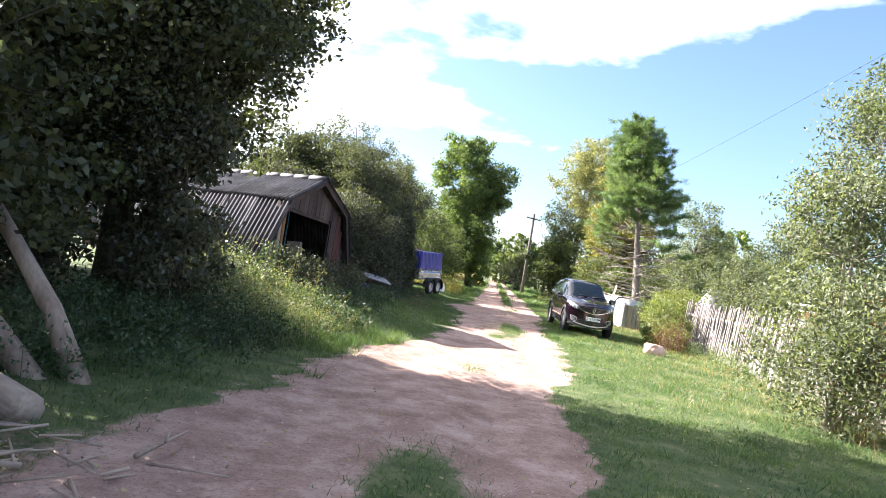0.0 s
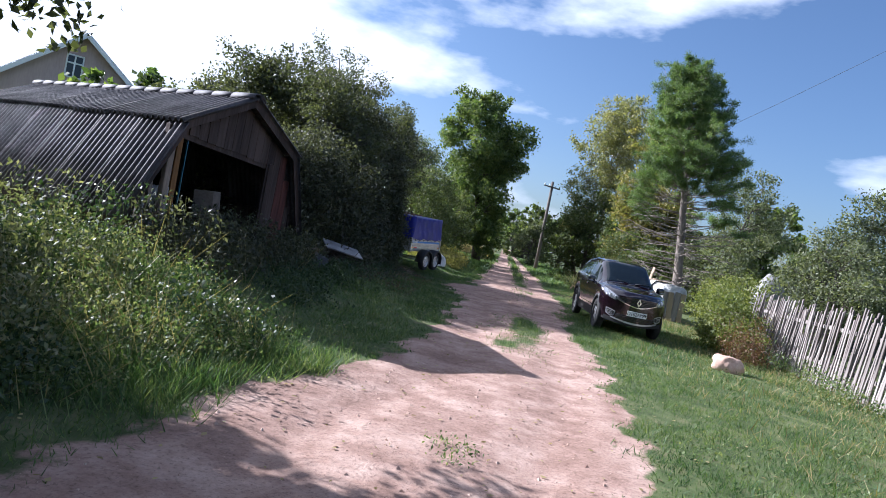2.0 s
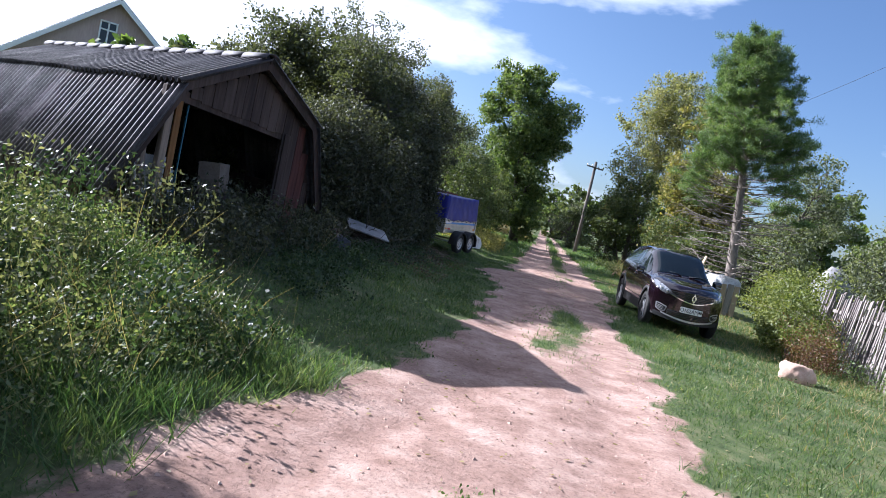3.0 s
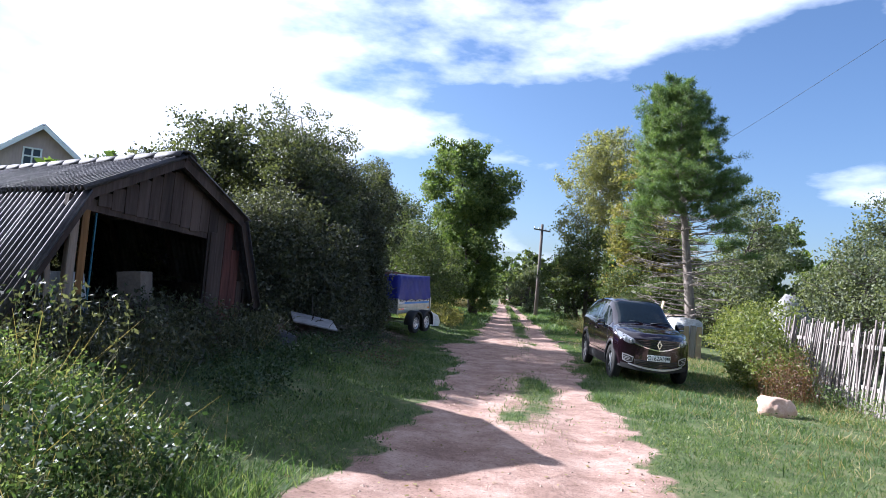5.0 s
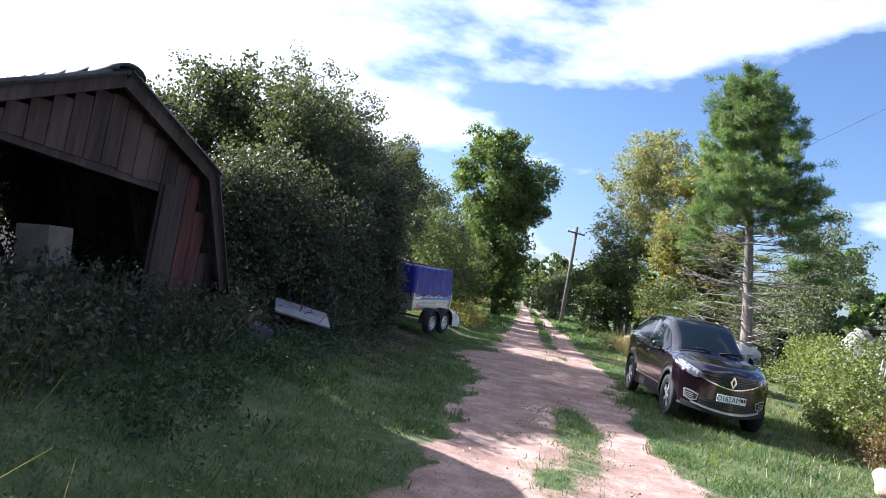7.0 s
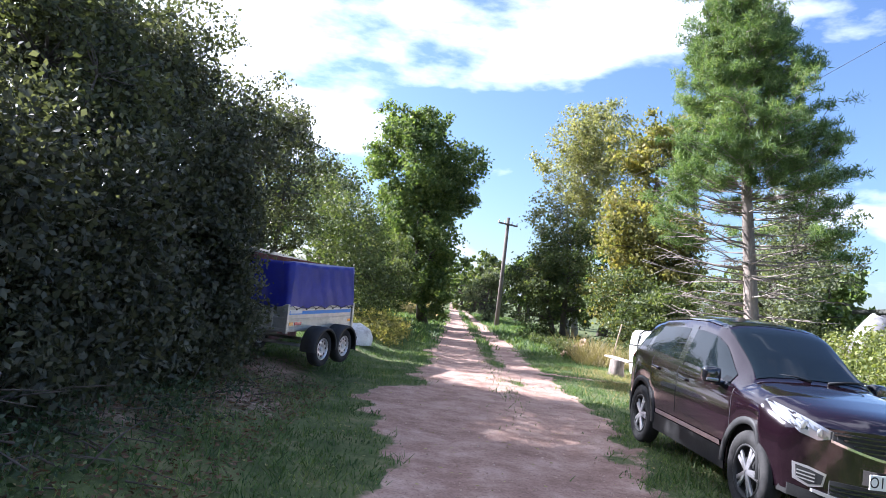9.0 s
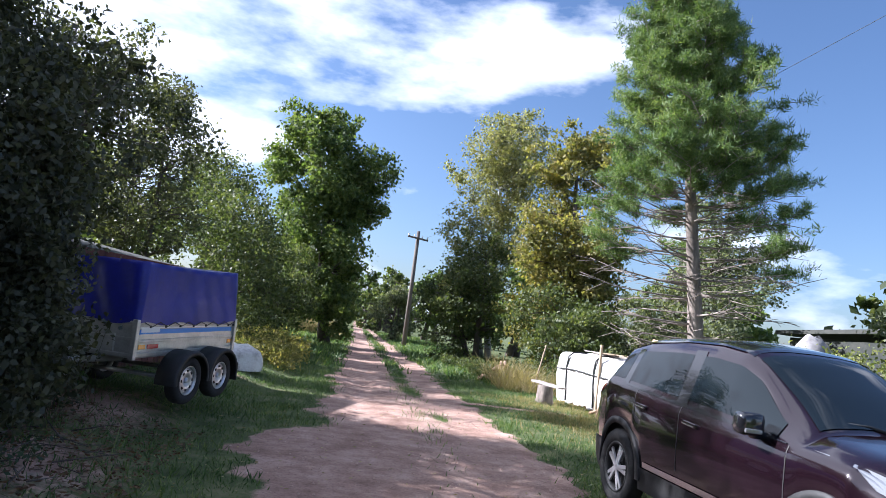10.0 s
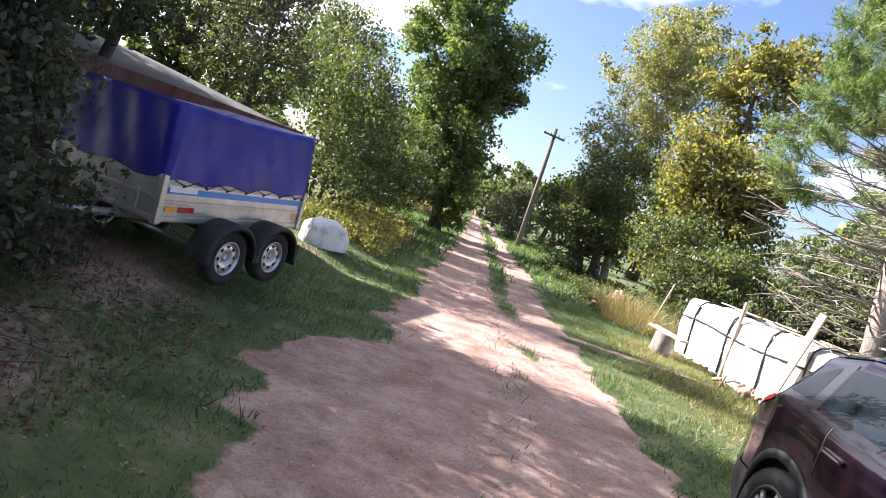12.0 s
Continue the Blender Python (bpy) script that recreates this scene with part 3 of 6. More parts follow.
def barn():
    rng = random.Random(4)
    ob = empty("barn", pose(BX, BY, BZ, 0, 0, BARN_FRONT), "old dark wooden barn with corrugated gambrel roof and open front", "barn")
    knee_y, knee_z, ridge_z = 1.42, 1.92, 2.56
    flare, eaves = {-1: 2.25, 1: 1.97}, {-1: 0.60, 1: 0.62}
    # roof sheets, both slopes, in columns that run back from the front
    for s in (-1, 1):
        half, eave_z = flare[s], eaves[s]
        knee, eave, ridge = Vector((0, s * knee_y, knee_z)), Vector((0, s * half, eave_z)), Vector((0, 0, ridge_z))
        for top, low, extra in ((ridge, knee, 0.12), (knee, eave, 0.1)):
            d = (low - top)
            ln = d.length + extra
            d.normalize()
            x_axis = Vector((1, 0, 0))
            for c in range(7):
                w = 1.1
                z_axis = x_axis.cross(-d)
                if z_axis.z < 0:
                    z_axis = -z_axis
                o = top + Vector((0.28 - w / 2 - c * (w - 0.06), 0, 0)) + z_axis * (0.05 + 0.006 * (c % 2) + (0.02 if top is ridge else 0)) + d * (rng.uniform(-0.03, 0.03))
                m = Matrix((x_axis, -d, z_axis)).transposed().to_4x4()
                m.translation = o
                if m.to_3x3().determinant() < 0:
                    m = m @ Matrix.Diagonal((-1, 1, 1, 1))
                corrugated("roof_sheet", ln, w, m, ob, 8)
        # rafters under the roof
        for c in range(5):
            x = -0.1 - c * 1.75
            board(ob, (x, s * knee_y, knee_z - 0.06), (x, 0, ridge_z - 0.06), 0.1, 0.06, BARN_WOOD, "rafter", (1, 0, 0))
            board(ob, (x, s * half, eave_z - 0.06), (x, s * knee_y, knee_z - 0.06), 0.1, 0.06, BARN_WOOD, "rafter", (1, 0, 0))
        # side walls under the eaves
        for c in range(12):
            x = -0.2 - c * 0.6
            board(ob, (x, s * (half - 0.22), -0.5), (x, s * (half - 0.22), eave_z + 0.28), 0.56, 0.03, BARN_WOOD, "wall_board", (0, 1, 0))
    # ridge tiles
    for c in range(15):
        x = 0.28 - c * 0.5
        v, f = [], []
        for e in (0, 1):
            for k in range(9):
                w = math.pi * (k / 8)
                r = 0.13 + 0.012 * e
                v.append((x - 0.56 * e, r * math.cos(w) * 1.25, ridge_z + 0.02 + r * 0.75 * math.sin(w)))
        f = [(k, k + 1, k + 10, k + 9) for k in range(8)]
        rt = mesh_ob("ridge_tile", v, f, ROOF_SLATE, ob, "", True)
        so = rt.modifiers.new("thick", "SOLIDIFY")
        so.thickness = 0.015
    # gable boards above the opening
    half, eave_z = flare[1], eaves[1]
    ys = np.arange(-half + 0.25, half - 0.2, 0.2)
    for y in ys:
        def roof(v):
            v = abs(v)
            return ridge_z - (ridge_z - knee_z) * v / knee_y if v < knee_y else knee_z - (knee_z - eave_z) * (v - knee_y) / (half - knee_y)
        top = min(roof(y - 0.1), roof(y + 0.1)) - 0.06
        low = 1.82 - 0.06 * (y + 1.5) if -1.6 < y < 0.85 else (-0.45 if y > 0.85 else None)
        low = low - 0.03 * rng.random() if low is not None else None
        if low is None or top - low < 0.08:
            continue
        mat = RED_WOOD if rng.random() < (0.3 if y > 0.8 else 0.0) else BARN_WOOD
        board(ob, (0.03 + rng.uniform(-0.008, 0.008), y, low), (0.03, y, top), 0.194, 0.025, mat, "wall_board", (1, 0, 0))
    # trim along the gable
    for s in (-1, 1):
        board(ob, (0.2, s * knee_y, knee_z - 0.02), (0.2, 0, ridge_z - 0.02), 0.12, 0.03, BARN_WOOD, "trim_board", (1, 0, 0))
        board(ob, (0.2, s * flare[s], eaves[s] - 0.02), (0.2, s * knee_y, knee_z - 0.02), 0.12, 0.03, BARN_WOOD, "trim_board", (1, 0, 0))
    # posts and lintel
    board(ob, (-0.03, -1.6, 1.8), (-0.03, 0.95, 1.66), 0.14, 0.1, BARN_WOOD, "lintel", (1, 0, 0))
    board(ob, (0.02, -1.52, -0.5), (0.0, -1.5, 1.75), 0.12, 0.12, DEAD_WOOD, "post", (1, 0, 0), 0.03)
    # lean-to under the flared eave: dark cross boards and crooked props
    for k in range(9):
        z = -0.35 + 0.2 * k
        reach = -flare[-1] + 0.1 + max(0.0, z - eaves[-1] + 0.1) * (flare[-1] - knee_y) / (knee_z - eaves[-1])
        board(ob, (-0.75, reach, z), (-0.75 + rng.uniform(-0.02, 0.02), -1.45, z + rng.uniform(-0.02, 0.02)), 0.19, 0.025, BARN_WOOD, "wall_board", (1, 0, 0))
    board(ob, (-0.05, -2.3, -0.5), (-0.05, -2.08, 0.74), 0.07, 0.07, DEAD_WOOD, "prop", (1, 0, 0), 0.025)
    board(ob, (-0.1, -1.95, -0.5), (-0.12, -1.75, 0.9), 0.05, 0.05, DEAD_WOOD, "prop", (1, 0, 0), 0.02)
    board(ob, (0.05, -1.36, -0.45), (0.03, -1.36, 1.72), 0.1, 0.03, YELLOW_WOOD, "yellow_board", (1, 0, 0))
    board(ob, (0.08, -1.25, -0.45), (0.05, -1.23, 1.7), 0.02, 0.03, BLUE_TIN, "strip", (1, 0, 0))
    board(ob, (0.12, -1.72, -0.5), (0.02, -1.8, 1.2), 0.08, 0.08, DEAD_WOOD, "post", (1, 0, 0), 0.03)
    board(ob, (0.0, 0.9, -0.5), (0.0, 0.9, 1.7), 0.14, 0.14, BARN_WOOD, "post", (1, 0, 0), 0.02)
    # back wall and inner floor
    for k in range(10):
        y = -1.9 + k * 0.42
        top = ridge_z - 0.1 - 0.48 * abs(y) if abs(y) < knee_y else 0.95
        board(ob, (-6.95, y, -0.5), (-6.95, y, top), 0.415, 0.03, BARN_WOOD, "wall_board", (1, 0, 0))
    # the old frame stands out of square: its length runs aslant of the front
    skew = Matrix(((math.cos(BARN_SKEW), 0, 0, 0), (-math.sin(BARN_SKEW), 1, 0, 0), (0, 0, 1, 0), (0, 0, 0, 1)))
    for piece in ob.children:
        piece.data.transform(skew @ piece.matrix_basis)
        piece.matrix_basis = Matrix.Identity(4)
    return ob


barn()


def clutter():
    """What stands in the barn's mouth and beside it."""
    def place(name, x, y, z, turn, label, category, build):
        at = pose(BX, BY, 0, 0, 0, BARN_TURN) @ Vector((x - BX, (y - BY) * 0.72, 0))
        o = empty(name, pose(at.x, at.y, z, turn[0], turn[1], turn[2] + BARN_TURN), label, category)
        build(o)
        return o
    def sheet_build(w, h, t, mat, name="panel"):
        return lambda o: part(name, box((t, w, h), (0, 0, h / 2), bevel=min(t, 0.02) * 0.4), mat, o)
    place("leaning_board", BX + 0.1, BY - 1.9, gz(BX, BY - 2.5) - 0.05, (0, -14, 12), "grey weathered board leaning by the barn post", "board", sheet_build(0.75, 1.0, 0.04, CLOTH))
    place("cardboard_box", BX - 0.25, BY - 0.25, gz(BX, BY) + 0.55, (0, -6, 25), "worn pale cardboard box on rubbish in the barn", "box", sheet_build(0.42, 0.42, 0.3, CARTON, "carton"))
    place("crate", BX - 0.3, BY - 0.2, gz(BX, BY) - 0.05, (0, 0, 12), "dark wooden crate in the barn mouth", "crate", sheet_build(0.7, 0.6, 0.6, BARN_WOOD, "crate_body"))
    place("barrel_bag", BX + 0.2, BY - 1.35, gz(BX, BY) - 0.02, (0, -8, 0), "crumpled white sack beside the barn opening", "sack", lambda o: sack(o, 0.22, 0.2, 0.42, CLOTH, 3))
    place("blue_canister", BX - 0.1, BY - 1.75, gz(BX, BY) - 0.02, (0, 0, 20), "faded blue canister inside the barn", "canister", lambda o: (part("body", box((0.24, 0.34, 0.5), (0, 0, 0.25), bevel=0.04), BLUE_TIN, o), part("cap", box((0.07, 0.07, 0.06), (0, 0.1, 0.53), bevel=0.015), BLACK_PLASTIC, o)))
    # a loose roofing sheet on a heap of brushwood
    sx, sy = -3.2, 16.6
    bag = empty("rubbish_bag", pose(-3.3, 15.45, gz(-3.3, 15.45) - 0.05, 0, 0, 30), "black plastic rubbish bag slumped below the heap", "bag")
    sack(bag, 0.24, 0.18, 0.3, BLACK_BAG, 21)
    for k, (tx, ty, tz, lean) in enumerate(((-3.55, 15.5, 0.0, 24), (-3.3, 16.9, 0.0, -30))):
        tin = empty("old_bucket", pose(tx, ty, gz(tx, ty) + 0.1, lean, 70, 20 + 50 * k), "rusty dented bucket thrown on the rubbish heap", "bucket")
        v, f = lathe(((0.1, 0.0), (0.14, 0.28), (0.145, 0.28), (0.148, 0.27), (0.105, -0.008), (0.0, -0.008), (0.0, 0.0)), 18, "z")
        mesh_ob("bucket_body", v, f, RUST, tin, "", True)
    o = empty("scrap_sheet", pose(sx, sy, gz(sx, sy) + 0.38, 8, 9, 22), "grey loose board lying on a rubbish heap", "board")
    part("panel", box((0.8, 0.85, 0.03), (0.12, 0, 0), bevel=0.01), DIRTY_FILM, o)
    rng = np.random.RandomState(8)
    heap = []
    for k in range(150):
        a, r = rng.uniform(0, 6.28), rng.uniform(0, 1.3)
        px, py = sx + 0.1 + r * math.cos(a) * 0.7, sy + r * math.sin(a) * 1.3
        z = gz(px, py) + max(0.02, 0.42 * (1 - r / 1.4)) * rng.uniform(0.2, 1)
        d = Vector((rng.normal(), rng.normal(), rng.normal() * 0.35)).normalized() * rng.uniform(0.25, 0.7)
        heap.append(([(px, py, z), tuple(Vector((px, py, z)) + d * 0.5 + Vector((0, 0, 0.03))), tuple(Vector((px, py, z)) + d)], [rng.uniform(0.004, 0.012), 0.006, 0.003]))
    for k in range(120):
        px, py = rng.uniform(-3.6, -2.0), rng.uniform(17.0, 21.5)
        z = gz(px, py) + rng.uniform(0.01, 0.1)
        d = Vector((rng.normal(), rng.normal(), rng.normal() * 0.25)).normalized() * rng.uniform(0.2, 0.6)
        heap.append(([(px, py, z), tuple(Vector((px, py, z)) + d)], [rng.uniform(0.003, 0.008), 0.003]))
    tagged(tubes_ob("brushwood_heap", heap, BARK, None, 5), "heap of dead branches and rubbish under the bushes", "brushwood", kind="stuff")
    heap = []
    for k in range(110):
        px, py = rng.uniform(-3.6, -2.1), rng.uniform(-0.1, 2.1)
        z = gz(px, py) + rng.uniform(0.01, 0.16)
        d = Vector((rng.normal(), rng.normal(), rng.normal() * 0.2)).normalized() * rng.uniform(0.15, 0.5)
        heap.append(([(px, py, z), tuple(Vector((px, py, z)) + d)], [rng.uniform(0.006, 0.02), 0.006]))
    tagged(tubes_ob("stick_pile", heap, DEAD_WOOD, None, 5), "pile of pale broken sticks at the roadside", "sticks", kind="stuff")


def sack(o, rx, ry, h, mat, seed, name="bag"):
    """A slumped bag with creases."""
    rng = np.random.RandomState(seed)
    v, f = [], []
    rows, cols = 9, 20
    ph = rng.uniform(0, 6.28, 4)
    for j in range(rows):
        t = j / (rows - 1)
        r = (1.05 - 0.28 * t ** 2) * (1 if t < 0.85 else 0.72)
        if j == rows - 1:
            r = 0.3
        for i in range(cols):
            w = 2 * math.pi * i / cols
            k = 1 + 0.07 * math.sin(3 * w + ph[0] + 4 * t) + 0.05 * math.sin(7 * w + ph[1] - 3 * t)
            sq = 1 / max(abs(math.cos(w)), abs(math.sin(w))) ** 0.55
            v.append((rx * r * k * sq * math.cos(w), ry * r * k * sq * math.sin(w), h * (t + 0.05 * math.sin(2 * w + ph[2]) * t)))
    for j in range(rows - 1):
        for i in range(cols):
            q = (i + 1) % cols
            f.append((j * cols + i, j * cols + q, (j + 1) * cols + q, (j + 1) * cols + i))
    f.append(tuple((rows - 1) * cols + i for i in range(cols)))
    return mesh_ob(name, v, f, mat, o, "", True)


clutter()


# ---- house behind the barn ----
def house():
    ob = empty("house", pose(-20.5, 32.9, 0, 0, 0, -52), "tall plank-gabled house with grey roof behind the barn", "house")
    half, eave, ridge, depth = 4.3, 3.75, 7.35, 10.0
    bm = bmesh.new()
    prof = ((-half, 0), (half, 0), (half, eave), (0, ridge), (-half, eave))
    a = [bm.verts.new((0, y, z)) for y, z in prof]
    b = [bm.verts.new((-depth, y, z)) for y, z in prof]
    bm.faces.new(a)
    bm.faces.new(b[::-1])
    for i in range(5):
        j = (i + 1) % 5
        bm.faces.new((a[i], b[i], b[j], a[j]))
    bmesh.ops.recalc_face_normals(bm, faces=bm.faces)
    part("wall", bm, HOUSE_WALL, ob)
    for s in (-1, 1):
        d = Vector((0, s * half, eave - ridge))
        ln = d.length + 0.55
        ang = math.degrees(math.atan2(ridge - eave, half))
        mid = Vector((-depth / 2, 0, ridge + 0.06)) + d.normalized() * ln / 2
        part("roof", box((depth + 0.9, ln, 0.12), tuple(mid), (-s * ang, 0, 0), 0.01), HOUSE_ROOF, ob)
        mid.x = 0.46
        part("barge_board", box((0.04, ln, 0.2), tuple(mid + Vector((0, 0, -0.08))), (-s * ang, 0, 0), 0.01), WHITE_PAINT, ob)
    win = part("window", box((0.04, 0.62, 0.95), (0.01, -0.3, 5.8), bevel=0.004), GLASS_DARK, ob)
    for y in (-0.34, 0.0, 0.34):
        part("window_frame", box((0.06, 0.07, 1.1), (0.03, y - 0.3, 5.8), bevel=0.01), WHITE_PAINT, win)
    for z in (-0.52, 0.15, 0.52):
        part("window_frame", box((0.07, 0.75, 0.07), (0.03, -0.3, 5.8 + z), bevel=0.01), WHITE_PAINT, win)


house()


# ---- picket fence ----
def fence():
    rng = random.Random(9)
    ob = empty("picket_fence", pose(0, 0, 0), "long leaning fence of thin grey weathered pickets", "fence")
    a, b = Vector((7.2, 20.9)), Vector((6.5, 6.0))
    n = 240
    d = (b - a).normalized()
    shapes = []
    for k in range(5):
        w, t = rng.uniform(0.042, 0.062), 0.022
        bm = box((t, w, 1.0), (0, 0, 0.5), bevel=0.008)
        for v in bm.verts:
            if v.co.z > 0.9:
                v.co.y += 0.02 * (k - 2) / 2
        me = bpy.data.meshes.new("picket")
        bm.to_mesh(me)
        bm.free()
        me.materials.append(GREY_WOOD)
        shapes.append(me)
    yaw = math.degrees(math.atan2(-d.x, d.y))
    for k in range(n):
        p = a.lerp(b, k / (n - 1))
        o = new("picket", rng.choice(shapes))
        o.parent = ob
        o.matrix_local = pose(p.x - 0.03 + rng.uniform(-0.015, 0.015), p.y, gz(p.x, p.y) - 0.1, rng.uniform(-3, 3) + (10 if rng.random() < 0.04 else 0), -6 + rng.uniform(-2.5, 2.5), yaw) @ Matrix.Diagonal((1, 1, 1.72 * rng.uniform(0.9, 1.06), 1))
    for h in (0.45, 1.2):
        for k in range(6):
            p, q = a.lerp(b, k / 6), a.lerp(b, (k + 1) / 6)
            board(ob, (p.x + 0.025 + 0.105 * h, p.y, gz(p.x, p.y) + h), (q.x + 0.025 + 0.105 * h, q.y, gz(q.x, q.y) + h), 0.08, 0.04, GREY_WOOD, "rail", (1, 0, 0))
    for k in range(7):
        p = a.lerp(b, k / 6)
        board(ob, (p.x + 0.1, p.y, gz(p.x, p.y) - 0.3), (p.x + 0.27, p.y, gz(p.x, p.y) + 1.45), 0.1, 0.1, GREY_WOOD, "post", (1, 0, 0), 0.03)

    board(ob, (6.35, 12.3, gz(6.35, 12.3) - 0.02), (6.72, 12.75, gz(6.7, 12.7) + 1.75), 0.11, 0.025, GREY_WOOD, "loose_plank", (1, 0, 0))


fence()


# ---- utility pole ----
def utility_pole():
    x, y = 4.25, 54.0
    ob = empty("utility_pole", pose(x, y, gz(x, y)), "leaning grey wooden utility pole with crossarm", "pole")
    tubes_ob("pole", [([(0, 0, -0.3), (0.02, 0, 3.4), (0.03, 0, 7.0)], [0.15, 0.125, 0.1])], POLE_WOOD, ob, 10)
    part("crossarm", box((1.25, 0.1, 0.1), (0.03, -0.12, 6.55), (0, 6, 0), 0.012), POLE_WOOD, ob)
    for dx in (-0.55, -0.2, 0.28, 0.6):
        v, f = lathe(((0.0, 0.0), (0.05, 0.0), (0.055, 0.05), (0.03, 0.07), (0.045, 0.11), (0.02, 0.16), (0.0, 0.16)), 10, "z")
        mesh_ob("insulator", [(p[0] + dx, p[1] - 0.12, p[2] + 6.6 - dx * 0.1) for p in v], f, WHITE_PAINT, ob, "", True)
    for dx in (0.6,):
        pts = [(dx + (9 - dx) * t * 0.4, -0.12 - 46 * t, 6.75 - dx * 0.1 + 1.4 * t - 1.8 * math.sin(3.14 * t) * 0.5) for t in np.linspace(0, 1, 14)]
        tubes_ob("wire", [(pts, [0.0045] * 14)], BLACK_PLASTIC, ob, 4)


utility_pole()


# ---- pink stone on the verge ----
def stone(x, y, rx, ry, rz, label, mat=STONE, seed=2, name="boulder"):
    bm = bmesh.new()
    bmesh.ops.create_icosphere(bm, subdivisions=4, radius=1)
    noise.seed_set(seed)
    for v in bm.verts:
        k = 1 + 0.3 * noise.noise(v.co * 1.1 + Vector((seed, 0, 0))) + 0.1 * noise.noise(v.co * 3.2)
        p = v.co * k
        p.z = min(p.z, 0.72 + 0.1 * noise.noise(v.co * 2))
        v.co = Vector((p.x * rx, p.y * ry, p.z * rz))
    ob = part(name, bm, mat, None, "", True)
    ob.matrix_world = pose(x, y, gz(x, y) + rz * 0.35, 0, 8, 25)
    return tagged(ob, label, "stone")


stone(4.88, 15.95, 0.31, 0.27, 0.26, "smooth pink granite boulder half sunk in the grass")


# ---- wheels ----
def wheel(parent, x, y, z, r, width, side, rim_mat, spokes, name="wheel", hub=0.6):
    """A tyre on a rim; the outer face looks along local y times side."""
    w = empty_part(name, parent, (x, y, z))
    hw = width / 2
    ri = r * hub
    prof = ((ri, -hw * 0.8), (r * 0.86, -hw), (r * 0.96, -hw * 0.86), (r, -hw * 0.6), (r, hw * 0.6), (r * 0.96, hw * 0.86), (r * 0.86, hw), (ri, hw * 0.8))
    v, f = lathe(prof, 40)
    mesh_ob("tyre", v, f, RUBBER, w, "", True)
    s = side
    prof = ((ri, -s * hw * 0.7), (ri, s * hw * 0.82), (ri * 0.93, s * hw * 0.86), (ri * 0.88, s * hw * 0.45), (ri * 0.86, -s * hw * 0.7))
    v, f = lathe(prof, 32)
    rim = mesh_ob("rim", v, f, BLACK_PLASTIC if spokes else rim_mat, w, "", True)
    v, f = lathe(((0.0, s * hw * 0.1), (ri * 0.88, s * hw * 0.1), (ri * 0.88, s * hw * 0.05), (0.0, s * hw * 0.05)), 28)
    mesh_ob("brake_disc", v, f, BLACK_PLASTIC, w)
    if spokes:
        for k in range(spokes):
            for off in (-0.16, 0.16):
                a = 2 * math.pi * k / spokes + off
                bm = box((ri * 0.9, hw * 0.24, ri * 0.15), (ri * 0.47, s * hw * 0.62, 0), (0, 0, -s * 6), 0.006)
                bmesh.ops.transform(bm, matrix=Matrix.Rotation(a, 4, "Y"), verts=bm.verts)
                o = part("spoke", bm, rim_mat, w)
        v, f = lathe(((0.0, s * hw * 0.74), (ri * 0.16, s * hw * 0.74), (ri * 0.2, s * hw * 0.45), (0.0, s * hw * 0.45)), 20)
        mesh_ob("hub_cap", v, f, rim_mat, w, "", True)
    else:
        v, f = lathe(((0.0, s * hw * 0.35), (ri * 0.3, s * hw * 0.35), (ri * 0.42, s * hw * 0.62), (ri * 0.7, s * hw * 0.55), (ri * 0.88, s * hw * 0.4), (ri * 0.88, s * hw * 0.3), (0, s * hw * 0.28)), 28)
        mesh_ob("wheel_disc", v, f, rim_mat, w, "", True)
        for k in range(8):
            a = 2 * math.pi * k / 8
            bm = box((ri * 0.14, 0.012, ri * 0.2), (ri * 0.66, s * hw * 0.59, 0), (0, 0, 0), 0.004)
            bmesh.ops.transform(bm, matrix=Matrix.Rotation(a, 4, "Y"), verts=bm.verts)
            part("vent_hole", bm, INK, w)
        v, f = lathe(((0, s * hw * 0.6), (ri * 0.17, s * hw * 0.6), (ri * 0.2, s * hw * 0.3), (0, s * hw * 0.3)), 16)
        mesh_ob("hub_cap", v, f, rim_mat, w, "", True)
    return w


def empty_part(name, parent, at):
    """A part's root inside its thing: a small mesh at the axle, so that the pieces hang under it."""
    bm = bmesh.new()
    bmesh.ops.create_cone(bm, cap_ends=True, segments=12, radius1=0.03, radius2=0.03, depth=0.06, matrix=pose(0, 0, 0, 90))
    ob = part(name, bm, BLACK_PLASTIC, parent)
    ob.matrix_local = pose(*at)
    return ob


# ---- parked car ----
TOP_X = (-2.14, -2.08, -1.98, -1.85, -1.6, -1.2, -0.6, -0.1, 0.25, 0.45, 0.75, 1.08, 1.3, 1.6, 1.9, 2.02, 2.1, 2.14)
TOP_Z = (0.95, 1.06, 1.14, 1.28, 1.51, 1.59, 1.635, 1.64, 1.605, 1.52, 1.34, 1.12, 1.09, 1.06, 1.015, 0.985, 0.945, 0.89)
WID_X = (-2.14, -2.0, -1.7, -1.3, 0.0, 1.3, 1.7, 1.97, 2.14)
WID_Y = (0.80, 0.86, 0.9, 0.895, 0.885, 0.895, 0.89, 0.86, 0.82)
AXLES, WHEEL_R = (1.335, -1.335), 0.345


